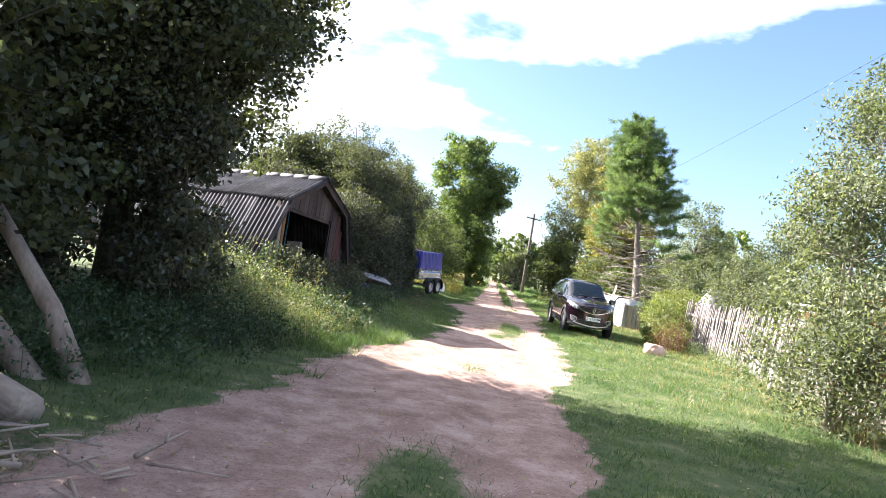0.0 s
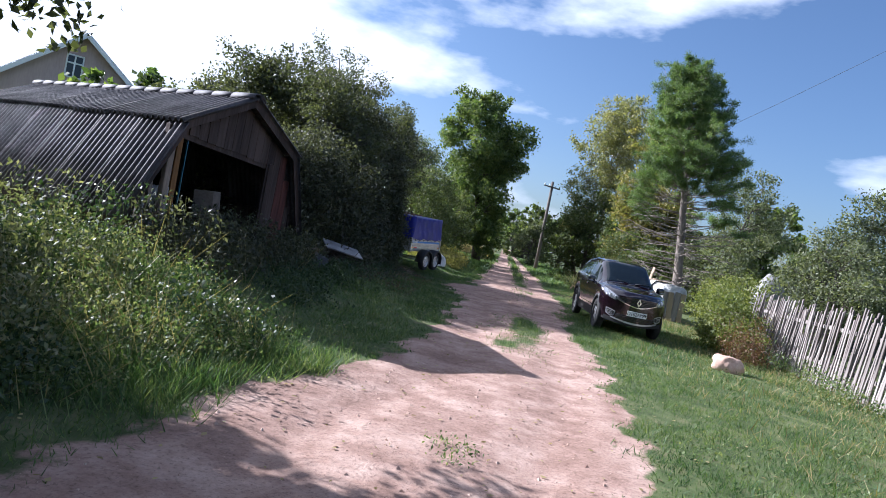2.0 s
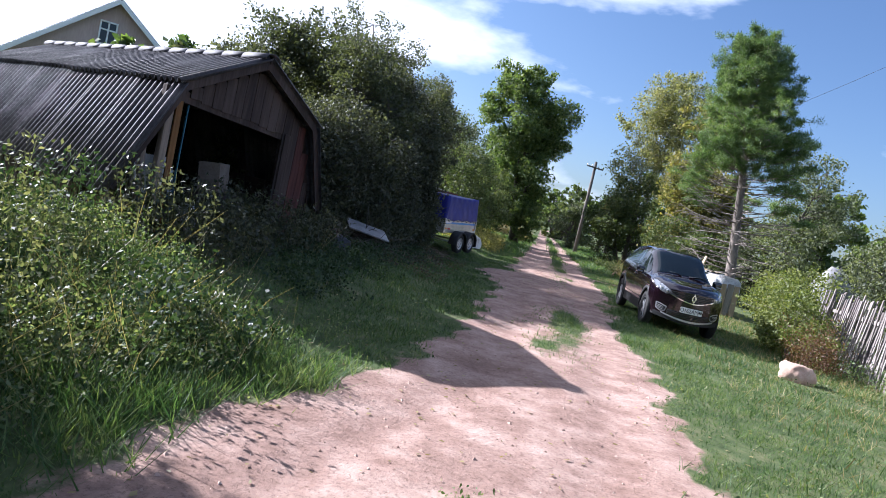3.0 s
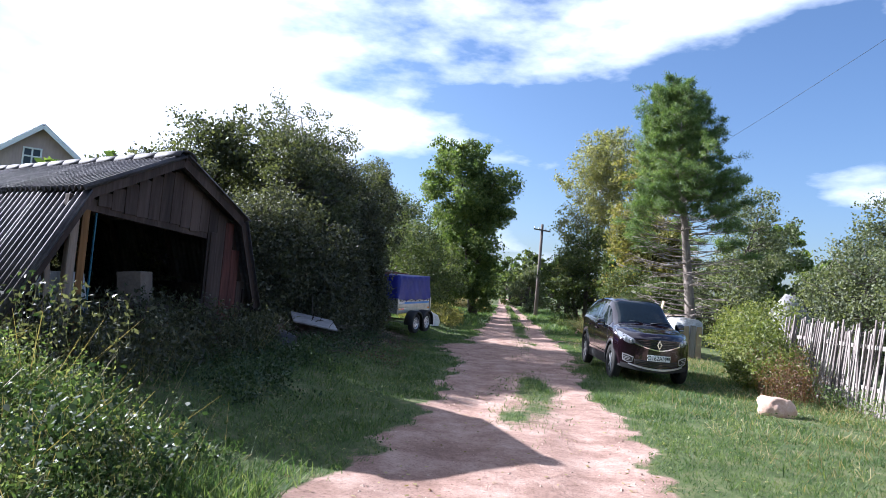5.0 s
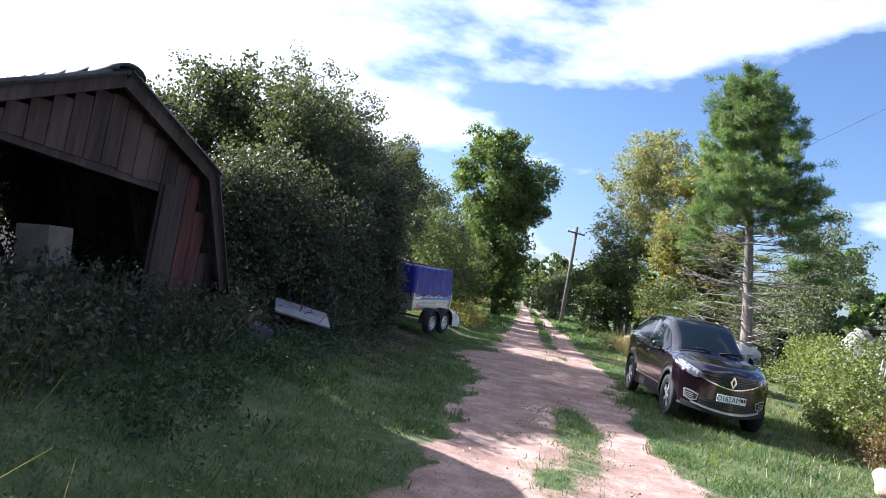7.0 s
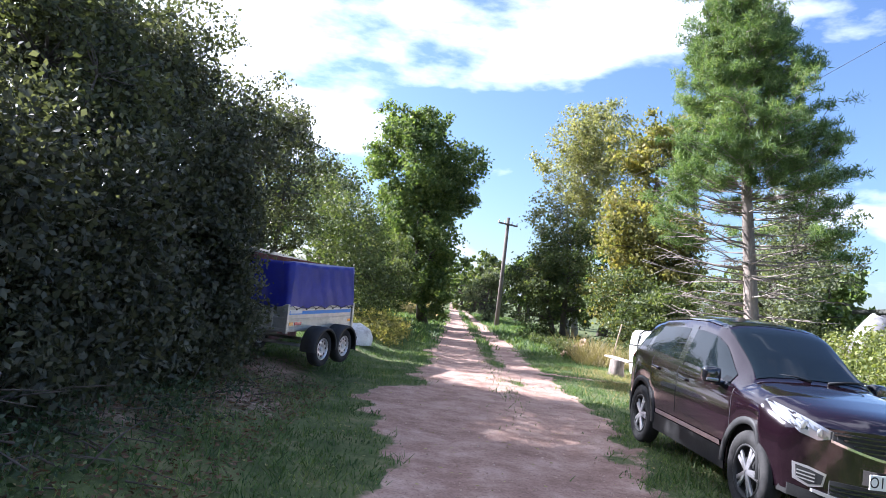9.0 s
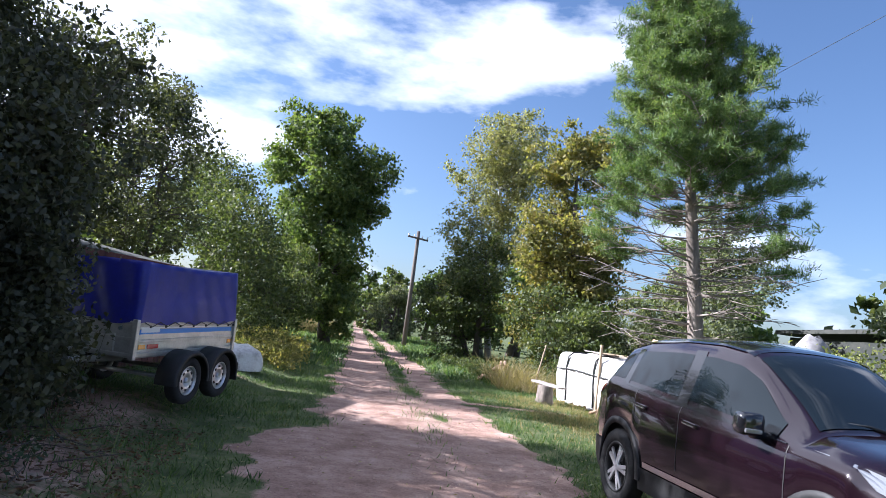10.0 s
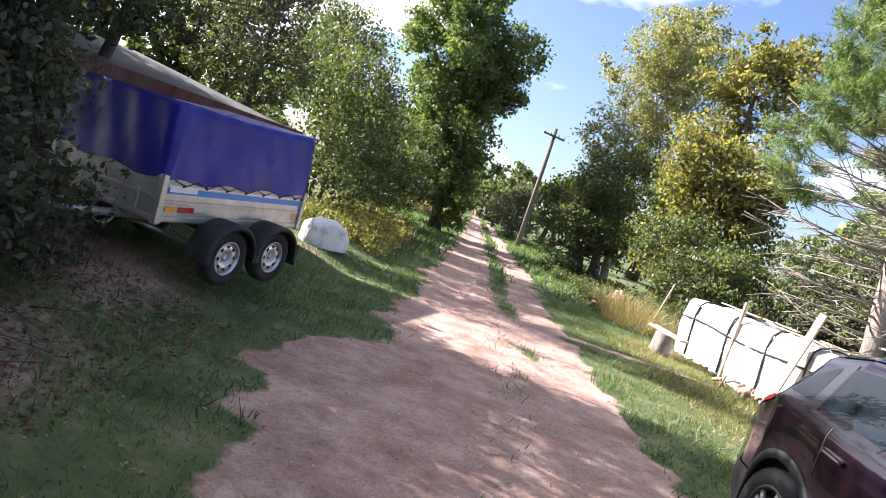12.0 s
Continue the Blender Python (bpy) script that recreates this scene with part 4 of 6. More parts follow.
def car_section(x):
    """Half of the body's outline at a place along the car: corners (y, z) from the sill to the roof's middle."""
    zt, w = np.interp(x, TOP_X, TOP_Z), np.interp(x, WID_X, WID_Y)
    low = 0.25 + 0.1 * step(1.75, 2.14, x) + 0.08 * step(-1.8, -2.14, x)
    for ax in AXLES:
        d = abs(x - ax)
        if d < 0.42:
            low = max(low, WHEEL_R + math.sqrt(0.42 ** 2 - d * d) * 0.98)
    belt = np.interp(x, (-2.14, -1.7, -0.5, 1.1, 1.6, 2.14), (0.98, 1.13, 1.05, 0.99, 0.96, 0.84))
    belt = min(belt, zt - 0.05)
    cabin = step(1.3, 0.75, x) * step(-2.14, -1.75, x)
    wr = w * (0.84 - 0.12 * cabin)
    zr = zt - (0.045 + 0.035 * cabin)
    mid = 0.72
    pts = [(w * 0.955, min(low, belt - 0.16)), (w * 0.985, max(low + 0.02, 0.5) if low < 0.5 else low + 0.02), (w, max(mid, low + 0.04)), (w * 0.995, belt - 0.05), (w * 0.965, belt)]
    pts += [(w * 0.965 + (wr - w * 0.965) * t, belt + (zr - belt) * (t ** 0.92)) for t in (0.25, 0.5, 0.75, 1.0)]
    pts += [(wr * 0.9, zr + (zt - zr) * 0.45), (wr * 0.72, zr + (zt - zr) * 0.75), (wr * 0.4, zr + (zt - zr) * 0.95), (0.0, zt)]
    return pts


def bow(x, y):
    """The nose and tail are curved in plan."""
    k = (abs(y) / 0.88) ** 1.9
    return x - 0.42 * k * step(1.3, 2.14, x) + 0.2 * k * step(-1.4, -2.14, x)


def car_point(x, v, side, out=0.0):
    """A place on the body: v counts along the section's corners."""
    pts = car_section(x)
    i = min(int(v), len(pts) - 2)
    t = v - i
    y, z = pts[i][0] + (pts[i + 1][0] - pts[i][0]) * t, pts[i][1] + (pts[i + 1][1] - pts[i][1]) * t
    if out:
        ty, tz = pts[i + 1][0] - pts[i][0], pts[i + 1][1] - pts[i][1]
        ln = math.hypot(ty, tz) or 1
        y, z = y + tz / ln * out, z - ty / ln * out
    return (bow(x, y), side * y, z)


def car_patch(name, xs, vs, sides, mat, parent, out=0.006, label="", across=False):
    """A panel laid on the body between stations xs and section places vs (numbers, or functions of x)."""
    obs = []
    for side in sides:
        verts, faces = [], []
        lo, hi = vs
        m = 9
        for x in xs:
            a, b = (lo(x) if callable(lo) else lo), (hi(x) if callable(hi) else hi)
            row = [car_point(x, a + (b - a) * j / (m - 1), side, out) for j in range(m)]
            if across:
                row = row[:-1] + [car_point(x, b, side, out)] + [(p[0], -p[1], p[2]) for p in row[:-1][::-1]]
            verts += row
        n = len(verts) // len(xs)
        for i in range(len(xs) - 1):
            for j in range(n - 1):
                q = (i * n + j, i * n + j + 1, (i + 1) * n + j + 1, (i + 1) * n + j)
                faces.append(q if side < 0 else q[::-1])
        obs.append(mesh_ob(name, verts, faces, mat, parent, label, True))
    return obs


FRONT = [(x, *np.array(car_section(x)).T) for x in np.linspace(2.14, 1.2, 72)]


def nose(y, z, out=0.0):
    """A place on the car's front, at y across and z up: the foremost station whose outline holds it."""
    z_on = max(z, 0.37)
    for x, ys, zs in FRONT:
        if zs[0] <= z_on <= zs[-1] and abs(y) <= np.interp(z_on, zs, ys):
            break
    return (bow(x, y) + out, y, z)


def nose_patch(name, outline, mat, parent, out=0.012, depth=0.03, label="", rows=5):
    """A plate on the car's front bounded below and above by lists of (y, z) of equal length."""
    low, high = [[tuple(Vector(line[int(f)]).lerp(Vector(line[min(int(f) + 1, len(line) - 1)]), f - int(f))) for f in np.linspace(0, len(line) - 1, 4 * (len(line) - 1) + 1)] for line in outline]
    verts, faces = [], []
    for lay in (out, out - depth):
        for (y0, z0), (y1, z1) in zip(low, high):
            for j in range(rows):
                t = j / (rows - 1)
                verts.append(nose(y0 + (y1 - y0) * t, z0 + (z1 - z0) * t, lay))
    n, m = len(low), rows
    half = n * m
    for i in range(n - 1):
        for j in range(m - 1):
            a = i * m + j
            faces.append((a, a + m, a + m + 1, a + 1))
            faces.append((half + a, half + a + 1, half + a + m + 1, half + a + m))
    ring = [i * m for i in range(n)] + [(n - 1) * m + j for j in range(1, m)] + [i * m + m - 1 for i in range(n - 2, -1, -1)] + [j for j in range(m - 2, 0, -1)]
    for k in range(len(ring)):
        a, b = ring[k], ring[(k + 1) % len(ring)]
        faces.append((a, half + a, half + b, b))
    return mesh_ob(name, verts, faces, mat, parent, label)


def parked_car():
    ob = empty("parked_car", pose(3.46, 20.17, gz(2.62, 20.2) + 0.01, 0, 0.8, -87.5), "dark plum crossover car with black roof, parked on grass", "car")
    ob.scale = (0.965, 0.865, 1.045)
    xs = np.unique(np.concatenate([np.linspace(-2.14, 2.14, 74), [ax + d for ax in AXLES for d in np.linspace(-0.42, 0.42, 25)]]))
    n = len(car_section(0))
    verts, faces = [], []
    for x in xs:
        s = car_section(x)
        verts += [(bow(x, y), -y, z) for y, z in s] + [(bow(x, y), y, z) for y, z in s[:-1][::-1]]
    m = 2 * n - 1
    for i in range(len(xs) - 1):
        for j in range(m - 1):
            faces.append((i * m + j, (i + 1) * m + j, (i + 1) * m + j + 1, i * m + j + 1))
    # closed nose and tail, curved across
    for end, flip in ((0, True), (len(xs) - 1, False)):
        base = end * m
        x = xs[end]
        prev = [base + j for j in range(n)]
        other = [base + m - 1 - j for j in range(n)]
        cols = 12
        grid = [prev]
        for c in range(1, cols):
            col = []
            for j in range(n - 1):
                y0, z0 = verts[prev[j]][1], verts[prev[j]][2]
                y = y0 * (1 - 2 * c / cols)
                verts.append((bow(x, y), y, z0))
                col.append(len(verts) - 1)
            col.append(prev[n - 1])
            grid.append(col)
        grid.append(other)
        for c in range(cols):
            for j in range(n - 1):
                q = (grid[c][j], grid[c + 1][j], grid[c + 1][j + 1], grid[c][j + 1])
                if len(set(q)) > 2:
                    q = tuple(dict.fromkeys(q))
                    faces.append(q[::-1] if flip else q)
    mesh_ob("body", verts, faces, CAR_PAINT, ob, "", True)
    part("underbody", box((3.3, 1.44, 0.4), (0, 0, 0.45), bevel=0.05), BLACK_PLASTIC, ob)
    for ax in AXLES:
        part("wheel_well", box((0.84, 1.6, 0.36), (ax, 0, 0.56), bevel=0.05), BLACK_PLASTIC, ob)
    # roof and glass
    car_patch("roof_panel", np.linspace(-1.62, 0.3, 24), (8.3, 12), (-1,), CAR_BLACK, ob, 0.004, "gloss black roof", True)
    car_patch("windscreen", np.linspace(0.36, 1.04, 14), (8.6, 12), (-1,), GLASS_DARK, ob, 0.007, "", True)
    car_patch("rear_window", np.linspace(-1.98, -1.66, 8), (8.7, 12), (-1,), GLASS_DARK, ob, 0.007, "", True)
    for a, b, nm in ((-1.66, -1.36, "quarter_window"), (-1.26, -0.4, "rear_door_window"), (-0.24, 0.84, "front_door_window")):
        lo = 4.45
        hi = lambda x: 7.25 - 1.2 * step(0.45, 0.9, x) - 1.9 * step(-1.3, -1.72, x)
        car_patch(nm, np.linspace(a, b, 18), (lo, hi), (-1, 1), GLASS_DARK, ob, 0.007)
    # dark door pillars, chrome line, sills and wheel arches
    for a, b in ((-1.36, -1.26), (-0.4, -0.24)):
        car_patch("pillar_trim", np.linspace(a, b, 3), (4.2, 7.6), (-1, 1), CAR_BLACK, ob, 0.005)
    car_patch("belt_strip", np.linspace(-1.3, 0.95, 30), (4.02, 4.2), (-1, 1), CAR_BLACK, ob, 0.009)
    car_patch("sill_trim", np.linspace(-0.9, 0.9, 20), (0.0, 0.75), (-1, 1), BLACK_PLASTIC, ob, 0.012)
    car_patch("sill_strip", np.linspace(-0.82, 0.82, 20), (0.8, 0.98), (-1, 1), CHROME, ob, 0.014)
    car_patch("rear_bumper_trim", np.linspace(-2.13, -1.78, 8), (0.0, 1.2), (-1, 1), BLACK_PLASTIC, ob, 0.01)
    car_patch("rail", np.linspace(-1.5, 0.2, 24), (8.15, 8.5), (-1, 1), CAR_BLACK, ob, 0.014)
    for side in (-1, 1):
        for x0, a, b in ((-0.3, 1.2, 4.0), (0.98, 1.0, 4.0), (-1.05, 2.2, 4.0)):
            car_patch("door_gap", np.linspace(x0 - 0.005, x0 + 0.005, 2), (a, b), (side,), INK, ob, 0.003)
        for ax in AXLES:
            v, f = [], []
            for k in range(25):
                w = math.pi * k / 24
                for r, o in ((0.415, 0.0), (0.415, 0.022), (0.475, 0.022), (0.478, 0.0)):
                    x, z = ax + r * math.cos(w), WHEEL_R + r * math.sin(w) - 0.02
                    yy = np.interp(x, WID_X, WID_Y) * 0.985 + o
                    v.append((bow(x, yy), side * yy, max(z, 0.24)))
            for k in range(24):
                for j in range(3):
                    q = (k * 4 + j, k * 4 + j + 1, k * 4 + j + 5, k * 4 + j + 4)
                    f.append(q if side > 0 else q[::-1])
            mesh_ob("wheel_arch", v, f, BLACK_PLASTIC, ob, "", True)
            wheel(ob, ax, side * 0.79, WHEEL_R - 0.005, WHEEL_R, 0.215, side, SILVER, 5, hub=0.67)
        for x in (-0.12, -0.92):
            y = np.interp(x, WID_X, WID_Y) + 0.012
            hd = part("door_handle", box((0.2, 0.03, 0.035), (x, side * y, 0.93 - 0.03 * x), (0, 3, 0), 0.012), CAR_PAINT, ob)
            part("handle_strip", box((0.16, 0.008, 0.01), (x, side * (y + 0.016), 0.925 - 0.03 * x), (0, 3, 0), 0.003), CHROME, hd)
        # mirrors
        mir = part("mirror", box((0.15, 0.2, 0.15), (0.72, side * 1.0, 1.08), (0, 0, side * 12), 0.045), CAR_BLACK, ob, "", True)
        part("mirror_foot", box((0.07, 0.14, 0.05), (0.72, side * 0.9, 1.01), (0, 0, 0), 0.015), CAR_BLACK, mir)
        part("mirror_lamp", box((0.03, 0.13, 0.03), (0.8, side * 1.02, 1.04), (0, 0, side * 12), 0.01), LAMP_GLASS, mir)
        # headlights, fog lamps, tail lights
        s = side
        head = nose_patch("headlight", ([(s * 0.47, 0.8), (s * 0.6, 0.765), (s * 0.72, 0.8), (s * 0.82, 0.89)], [(s * 0.47, 0.835), (s * 0.6, 0.89), (s * 0.72, 0.95), (s * 0.83, 1.01)]), LAMP_GLASS, ob, 0.012, 0.05, "clear headlight")
        for cy, cz, r in ((0.58, 0.825, 0.036), (0.68, 0.86, 0.042)):
            v, f = lathe(((0, 0.012), (r * 0.7, 0.01), (r, 0.0), (r * 0.9, -0.01), (0, -0.01)), 16)
            p = nose(s * cy, cz, 0.004)
            mesh_ob("reflector", [(p[0] + q[1], p[1] + q[0], p[2] + q[2]) for q in v], f, SILVER, head)
        fog = nose_patch("fog_lamp_frame", ([(s * 0.54, 0.42), (s * 0.64, 0.4), (s * 0.74, 0.44)], [(s * 0.52, 0.52), (s * 0.64, 0.555), (s * 0.75, 0.57)]), SILVER, ob, 0.004, 0.02)
        nose_patch("fog_lamp", ([(s * 0.555, 0.435), (s * 0.64, 0.42), (s * 0.72, 0.455)], [(s * 0.54, 0.505), (s * 0.64, 0.535), (s * 0.73, 0.55)]), BLACK_PLASTIC, fog, 0.008, 0.03)
        for k in range(3):
            z = 0.44 + 0.027 * k
            nose_patch("lamp_bar", ([(s * 0.6, z), (s * 0.72, z + 0.015)], [(s * 0.6, z + 0.01), (s * 0.72, z + 0.025)]), SILVER, fog, 0.012, 0.01, "", 2)
        car_patch("tail_light", np.linspace(-2.12, -1.82, 8), (3.2, 4.6), (side,), RED_LENS, ob, 0.012, "red tail light")
    # grille with its bars, badge, lower intake and skid plate
    ys = np.linspace(-0.52, 0.52, 13)
    grille = nose_patch("grille", ([(y, 0.69 + 0.10 * (abs(y) / 0.52) ** 1.6) for y in ys], [(y, 0.85 + 0.0 * y) for y in ys]), BLACK_PLASTIC, ob, 0.012, 0.03)
    for k in range(4):
        zz = 0.83 - 0.033 * k
        half = 0.5 - 0.07 * k
        yy = np.linspace(-half, half, 11)
        nose_patch("grille_bar", ([(y, zz) for y in yy], [(y, zz + 0.012) for y in yy]), CAR_BLACK, grille, 0.024, 0.015, "", 2)
    nose_patch("chrome_bar", ([(y, 0.672 + 0.10 * (abs(y) / 0.52) ** 1.6) for y in ys], [(y, 0.692 + 0.10 * (abs(y) / 0.52) ** 1.6) for y in ys]), CHROME, ob, 0.026, 0.03, "", 2)
    bm = bmesh.new()
    ring = [(0, 0.1), (0.062, 0.0), (0, -0.1), (-0.062, 0.0)]
    inn = [(0, 0.055), (0.026, 0.0), (0, -0.055), (-0.026, 0.0)]
    for lay in (0.0, 0.025):
        for y, z in ring + inn:
            bm.verts.new((2.145 + lay, y, 0.79 + z))
    bm.verts.ensure_lookup_table()
    for k in range(4):
        q = (k + 1) % 4
        for quad in ((8 + k, 8 + q, 12 + q, 12 + k), (k, q, 8 + q, 8 + k), (12 + k, 12 + q, 4 + q, 4 + k)):
            bm.faces.new([bm.verts[i] for i in quad])
    part("badge", bm, CHROME, ob, "plain chrome diamond badge")
    ys = np.linspace(-0.5, 0.5, 11)
    low = nose_patch("lower_intake", ([(y, 0.36 + 0.03 * abs(y)) for y in ys], [(y, 0.47 + 0.02 * abs(y)) for y in ys]), BLACK_PLASTIC, ob, 0.01, 0.03)
    for k in range(3):
        nose_patch("intake_bar", ([(y, 0.38 + 0.03 * k) for y in ys], [(y, 0.39 + 0.03 * k) for y in ys]), CAR_BLACK, low, 0.02, 0.012, "", 2)
    ys = np.linspace(-0.62, 0.62, 13)
    nose_patch("skid_plate", ([(y, 0.30 + 0.07 * (abs(y) / 0.62) ** 2) for y in ys], [(y, 0.335 + 0.06 * (abs(y) / 0.62) ** 2) for y in ys]), SILVER, ob, 0.03, 0.06, "silver skid plate", 3)
    ys = np.linspace(-0.8, 0.8, 15)
    nose_patch("bumper_lip", ([(y, 0.26 + 0.05 * (abs(y) / 0.8) ** 2) for y in ys], [(y, 0.31 + 0.09 * (abs(y) / 0.8) ** 1.5) for y in ys]), BLACK_PLASTIC, ob, 0.005, 0.03, "black plastic bumper cladding", 4)
    plate = part("number_plate", box((0.012, 0.52, 0.112), (2.175, 0, 0.535), bevel=0.004), WHITE_PAINT, ob, "white number plate")
    cu = bpy.data.curves.new("plate_text", "FONT")
    cu.body, cu.size, cu.align_x, cu.align_y, cu.extrude = "O162AM", 0.115, "CENTER", "CENTER", 0.001
    tmp = new("plate_text_source", cu)
    me = bpy.data.meshes.new_from_object(tmp.evaluated_get(bpy.context.evaluated_depsgraph_get()))
    bpy.data.objects.remove(tmp)
    me.materials.clear()
    me.materials.append(INK)
    txt = new("plate_letters", me)
    txt.parent = plate
    txt.matrix_local = pose(2.1825, -0.05, 0.533, 90, 0, 90)
    for k in range(2):
        part("plate_mark", box((0.003, 0.035, 0.05), (2.182, 0.185 + 0.045 * k, 0.545), bevel=0.002), INK, plate)
    part("plate_line", box((0.003, 0.006, 0.1), (2.182, 0.155, 0.535), bevel=0.001), INK, plate)
    for s in (-1, 1):
        pts = [(1.06, s * 0.1 + 0.05, 1.14), (1.02, s * 0.3 + 0.1, 1.165), (0.98, s * 0.55 + 0.1, 1.17)]
        tubes_ob("wiper", [(pts, [0.012, 0.009, 0.006])], BLACK_PLASTIC, ob, 6)
    return ob


parked_car()


# ---- box trailer under a blue tarpaulin ----
def trailer():
    tx, ty = -2.35, 22.98
    ob = empty("box_trailer", pose(tx, ty, 0.2, 0, -2.0, 70), "twin-axle galvanised trailer with a blue tarpaulin cover", "trailer")
    L, W, z0, z1, z2 = 2.18, 1.35, 0.56, 0.97, 1.64
    part("floor", box((L, W, 0.05), (L / 2, W / 2, z0 + 0.02), bevel=0.006), ZINC, ob)
    for y, nm in ((0.012, "side_wall"), (W - 0.012, "side_wall")):
        wall = part(nm, box((L, 0.02, z1 - z0), (L / 2, y, (z0 + z1) / 2), bevel=0.006), ZINC, ob)
        sgn = -1 if y < 0.5 else 1
        for z, h in ((z1 - 0.02, 0.045), ((z0 + z1) / 2 - 0.02, 0.035), (z0 + 0.03, 0.05)):
            part("rib", box((L, 0.024, h), (L / 2, y + sgn * 0.012, z), bevel=0.009), ZINC, wall)
        if sgn < 0:
            part("stripe", box((L - 0.14, 0.004, 0.055), (L / 2, -0.003, z1 - 0.12), bevel=0.001), BLUE_STRIPE, wall)
            part("stripe_edge", box((L - 0.14, 0.004, 0.014), (L / 2, -0.003, z1 - 0.075), bevel=0.001), WHITE_PAINT, wall)
            part("stripe_mark", box((0.34, 0.005, 0.05), (0.26, -0.0045, z1 - 0.105), bevel=0.001), WHITE_PAINT, wall)
            for x, w, mat in ((0.14, 0.12, AMBER), (0.34, 0.2, RED_LENS), (L - 0.1, 0.1, AMBER)):
                part("reflector", box((w, 0.006, 0.05), (x, -0.005, z0 + 0.12), bevel=0.002), mat, wall)
    for x, nm in ((0.012, "front_wall"), (L - 0.012, "tailgate")):
        wall = part(nm, box((0.02, W, z1 - z0), (x, W / 2, (z0 + z1) / 2), bevel=0.006), ZINC, ob)
        for z in (z1 - 0.02, (z0 + z1) / 2, z0 + 0.03):
            part("rib", box((0.024, W, 0.04), (x + (-0.012 if x < 1 else 0.012), W / 2, z), bevel=0.009), ZINC, wall)
    for x in (0.0, L):
        for y in (0.0, W):
            part("corner_post", box((0.06, 0.06, z1 - z0 + 0.04), (x, y, (z0 + z1) / 2), bevel=0.01), ZINC, ob)
    # tarpaulin: a shell with sag and creases
    rng = np.random.RandomState(6)
    verts, faces = [], []
    nx, nh = 40, 14
    ring = []
    for i in range(nx):
        ring.append((L * i / nx, -0.03))
    for i in range(24):
        ring.append((L + 0.03, W * i / 24))
    for i in range(nx):
        ring.append((L - L * i / nx, W + 0.03))
    for i in range(24):
        ring.append((-0.03, W - W * i / 24))
    n = len(ring)
    for j in range(nh):
        t = j / (nh - 1)
        for i, (x, y) in enumerate(ring):
            taper = 0.05 * t
            cx, cy = x - (x - L / 2) * taper, y - (y - W / 2) * taper
            wave = 0.008 * math.sin(i * 0.9 + 5 * t) + 0.012 * math.sin(i * 0.31 - 3 * t) * (1 - t) + 0.006 * rng.normal() * (1 - abs(2 * t - 1))
            cx += wave * (1 if abs(x - L / 2) > L / 2 else 0)
            cy += wave * (1 if abs(y - W / 2) > W / 2 else 0)
            sag = -0.03 * math.sin(math.pi * min(max(x / L, 0), 1)) * t
            verts.append((cx, cy, z1 - 0.03 + (z2 - z1 + 0.03) * t + sag + 0.02 * math.sin(i * 0.55) * (1 - t) ** 4))
    for j in range(nh - 1):
        for i in range(n):
            q = (i + 1) % n
            faces.append((j * n + i, j * n + q, (j + 1) * n + q, (j + 1) * n + i))
    top0 = (nh - 1) * n
    mid = len(verts)
    for i, (x, y) in enumerate(ring):
        verts.append((x * 0.5 + L / 4, y * 0.5 + W / 4, z2 - 0.05 - 0.02 * math.sin(i * 0.4)))
    for i in range(n):
        q = (i + 1) % n
        faces.append((top0 + i, top0 + q, mid + q, mid + i))
    faces.append(tuple(mid + i for i in range(n)))
    tarp = mesh_ob("tarpaulin", verts, faces, TARP, ob, "creased blue tarpaulin", True)
    pts = []
    for k in range(15):
        pts.append((L * (k + 0.5) / 15, -0.045, z1 - 0.01 - 0.05 * (k % 2)))
    tubes_ob("lacing", [(pts, [0.006] * 15)], INK, ob, 5)
    for k in range(0, 15, 2):
        part("hook", box((0.02, 0.02, 0.03), (L * (k + 1.5) / 15 if k < 14 else L - 0.08, -0.03, z1 - 0.06), bevel=0.005), INK, ob)
    # axles, wheels, mudguards
    for x in (0.8, 1.53):
        tubes_ob("axle", [([(x, -0.05, 0.28), (x, W + 0.05, 0.28)], [0.03, 0.03])], ZINC, ob, 8)
        for y, s in ((-0.17, -1), (W + 0.17, 1)):
            wheel(ob, x, y, 0.275, 0.285, 0.165, s, SILVER, 0, hub=0.62)
            v, f = [], []
            for k in range(15):
                w = math.radians(-8 + 196 * k / 14)
                for r, yy in ((0.32, y - s * 0.14), (0.345, y - s * 0.14), (0.345, y + s * 0.11), (0.33, y + s * 0.13), (0.29, y + s * 0.13), (0.32, y + s * 0.1)):
                    v.append((x + r * 1.08 * math.cos(w), yy, 0.29 + r * math.sin(w)))
            for k in range(14):
                for j in range(6):
                    a, b = k * 6 + j, k * 6 + (j + 1) % 6
                    f.append((a, b, b + 6, a + 6) if s > 0 else (a, a + 6, b + 6, b))
            mesh_ob("mudguard", v, f, BLACK_PLASTIC, ob, "", True)
    part("mud_flap", box((0.012, 0.2, 0.24), (1.94, -0.17, 0.3), bevel=0.004), RUBBER, ob)
    for y in (0.35, W - 0.35):
        tubes_ob("drawbar", [([(0.3, y, z0 - 0.05), (-0.9, W / 2, z0 - 0.06)], [0.04, 0.035])], ZINC, ob, 8)
    part("coupling", box((0.24, 0.09, 0.09), (-0.97, W / 2, z0 - 0.05), bevel=0.02), BLACK_PLASTIC, ob)
    tubes_ob("jockey_wheel_stem", [([(-0.66, W / 2 - 0.12, 0.12), (-0.66, W / 2 - 0.12, 0.75)], [0.025, 0.025])], ZINC, ob, 8)
    v, f = lathe(((0.03, -0.03), (0.1, -0.03), (0.11, 0.0), (0.1, 0.03), (0.03, 0.03)), 18)
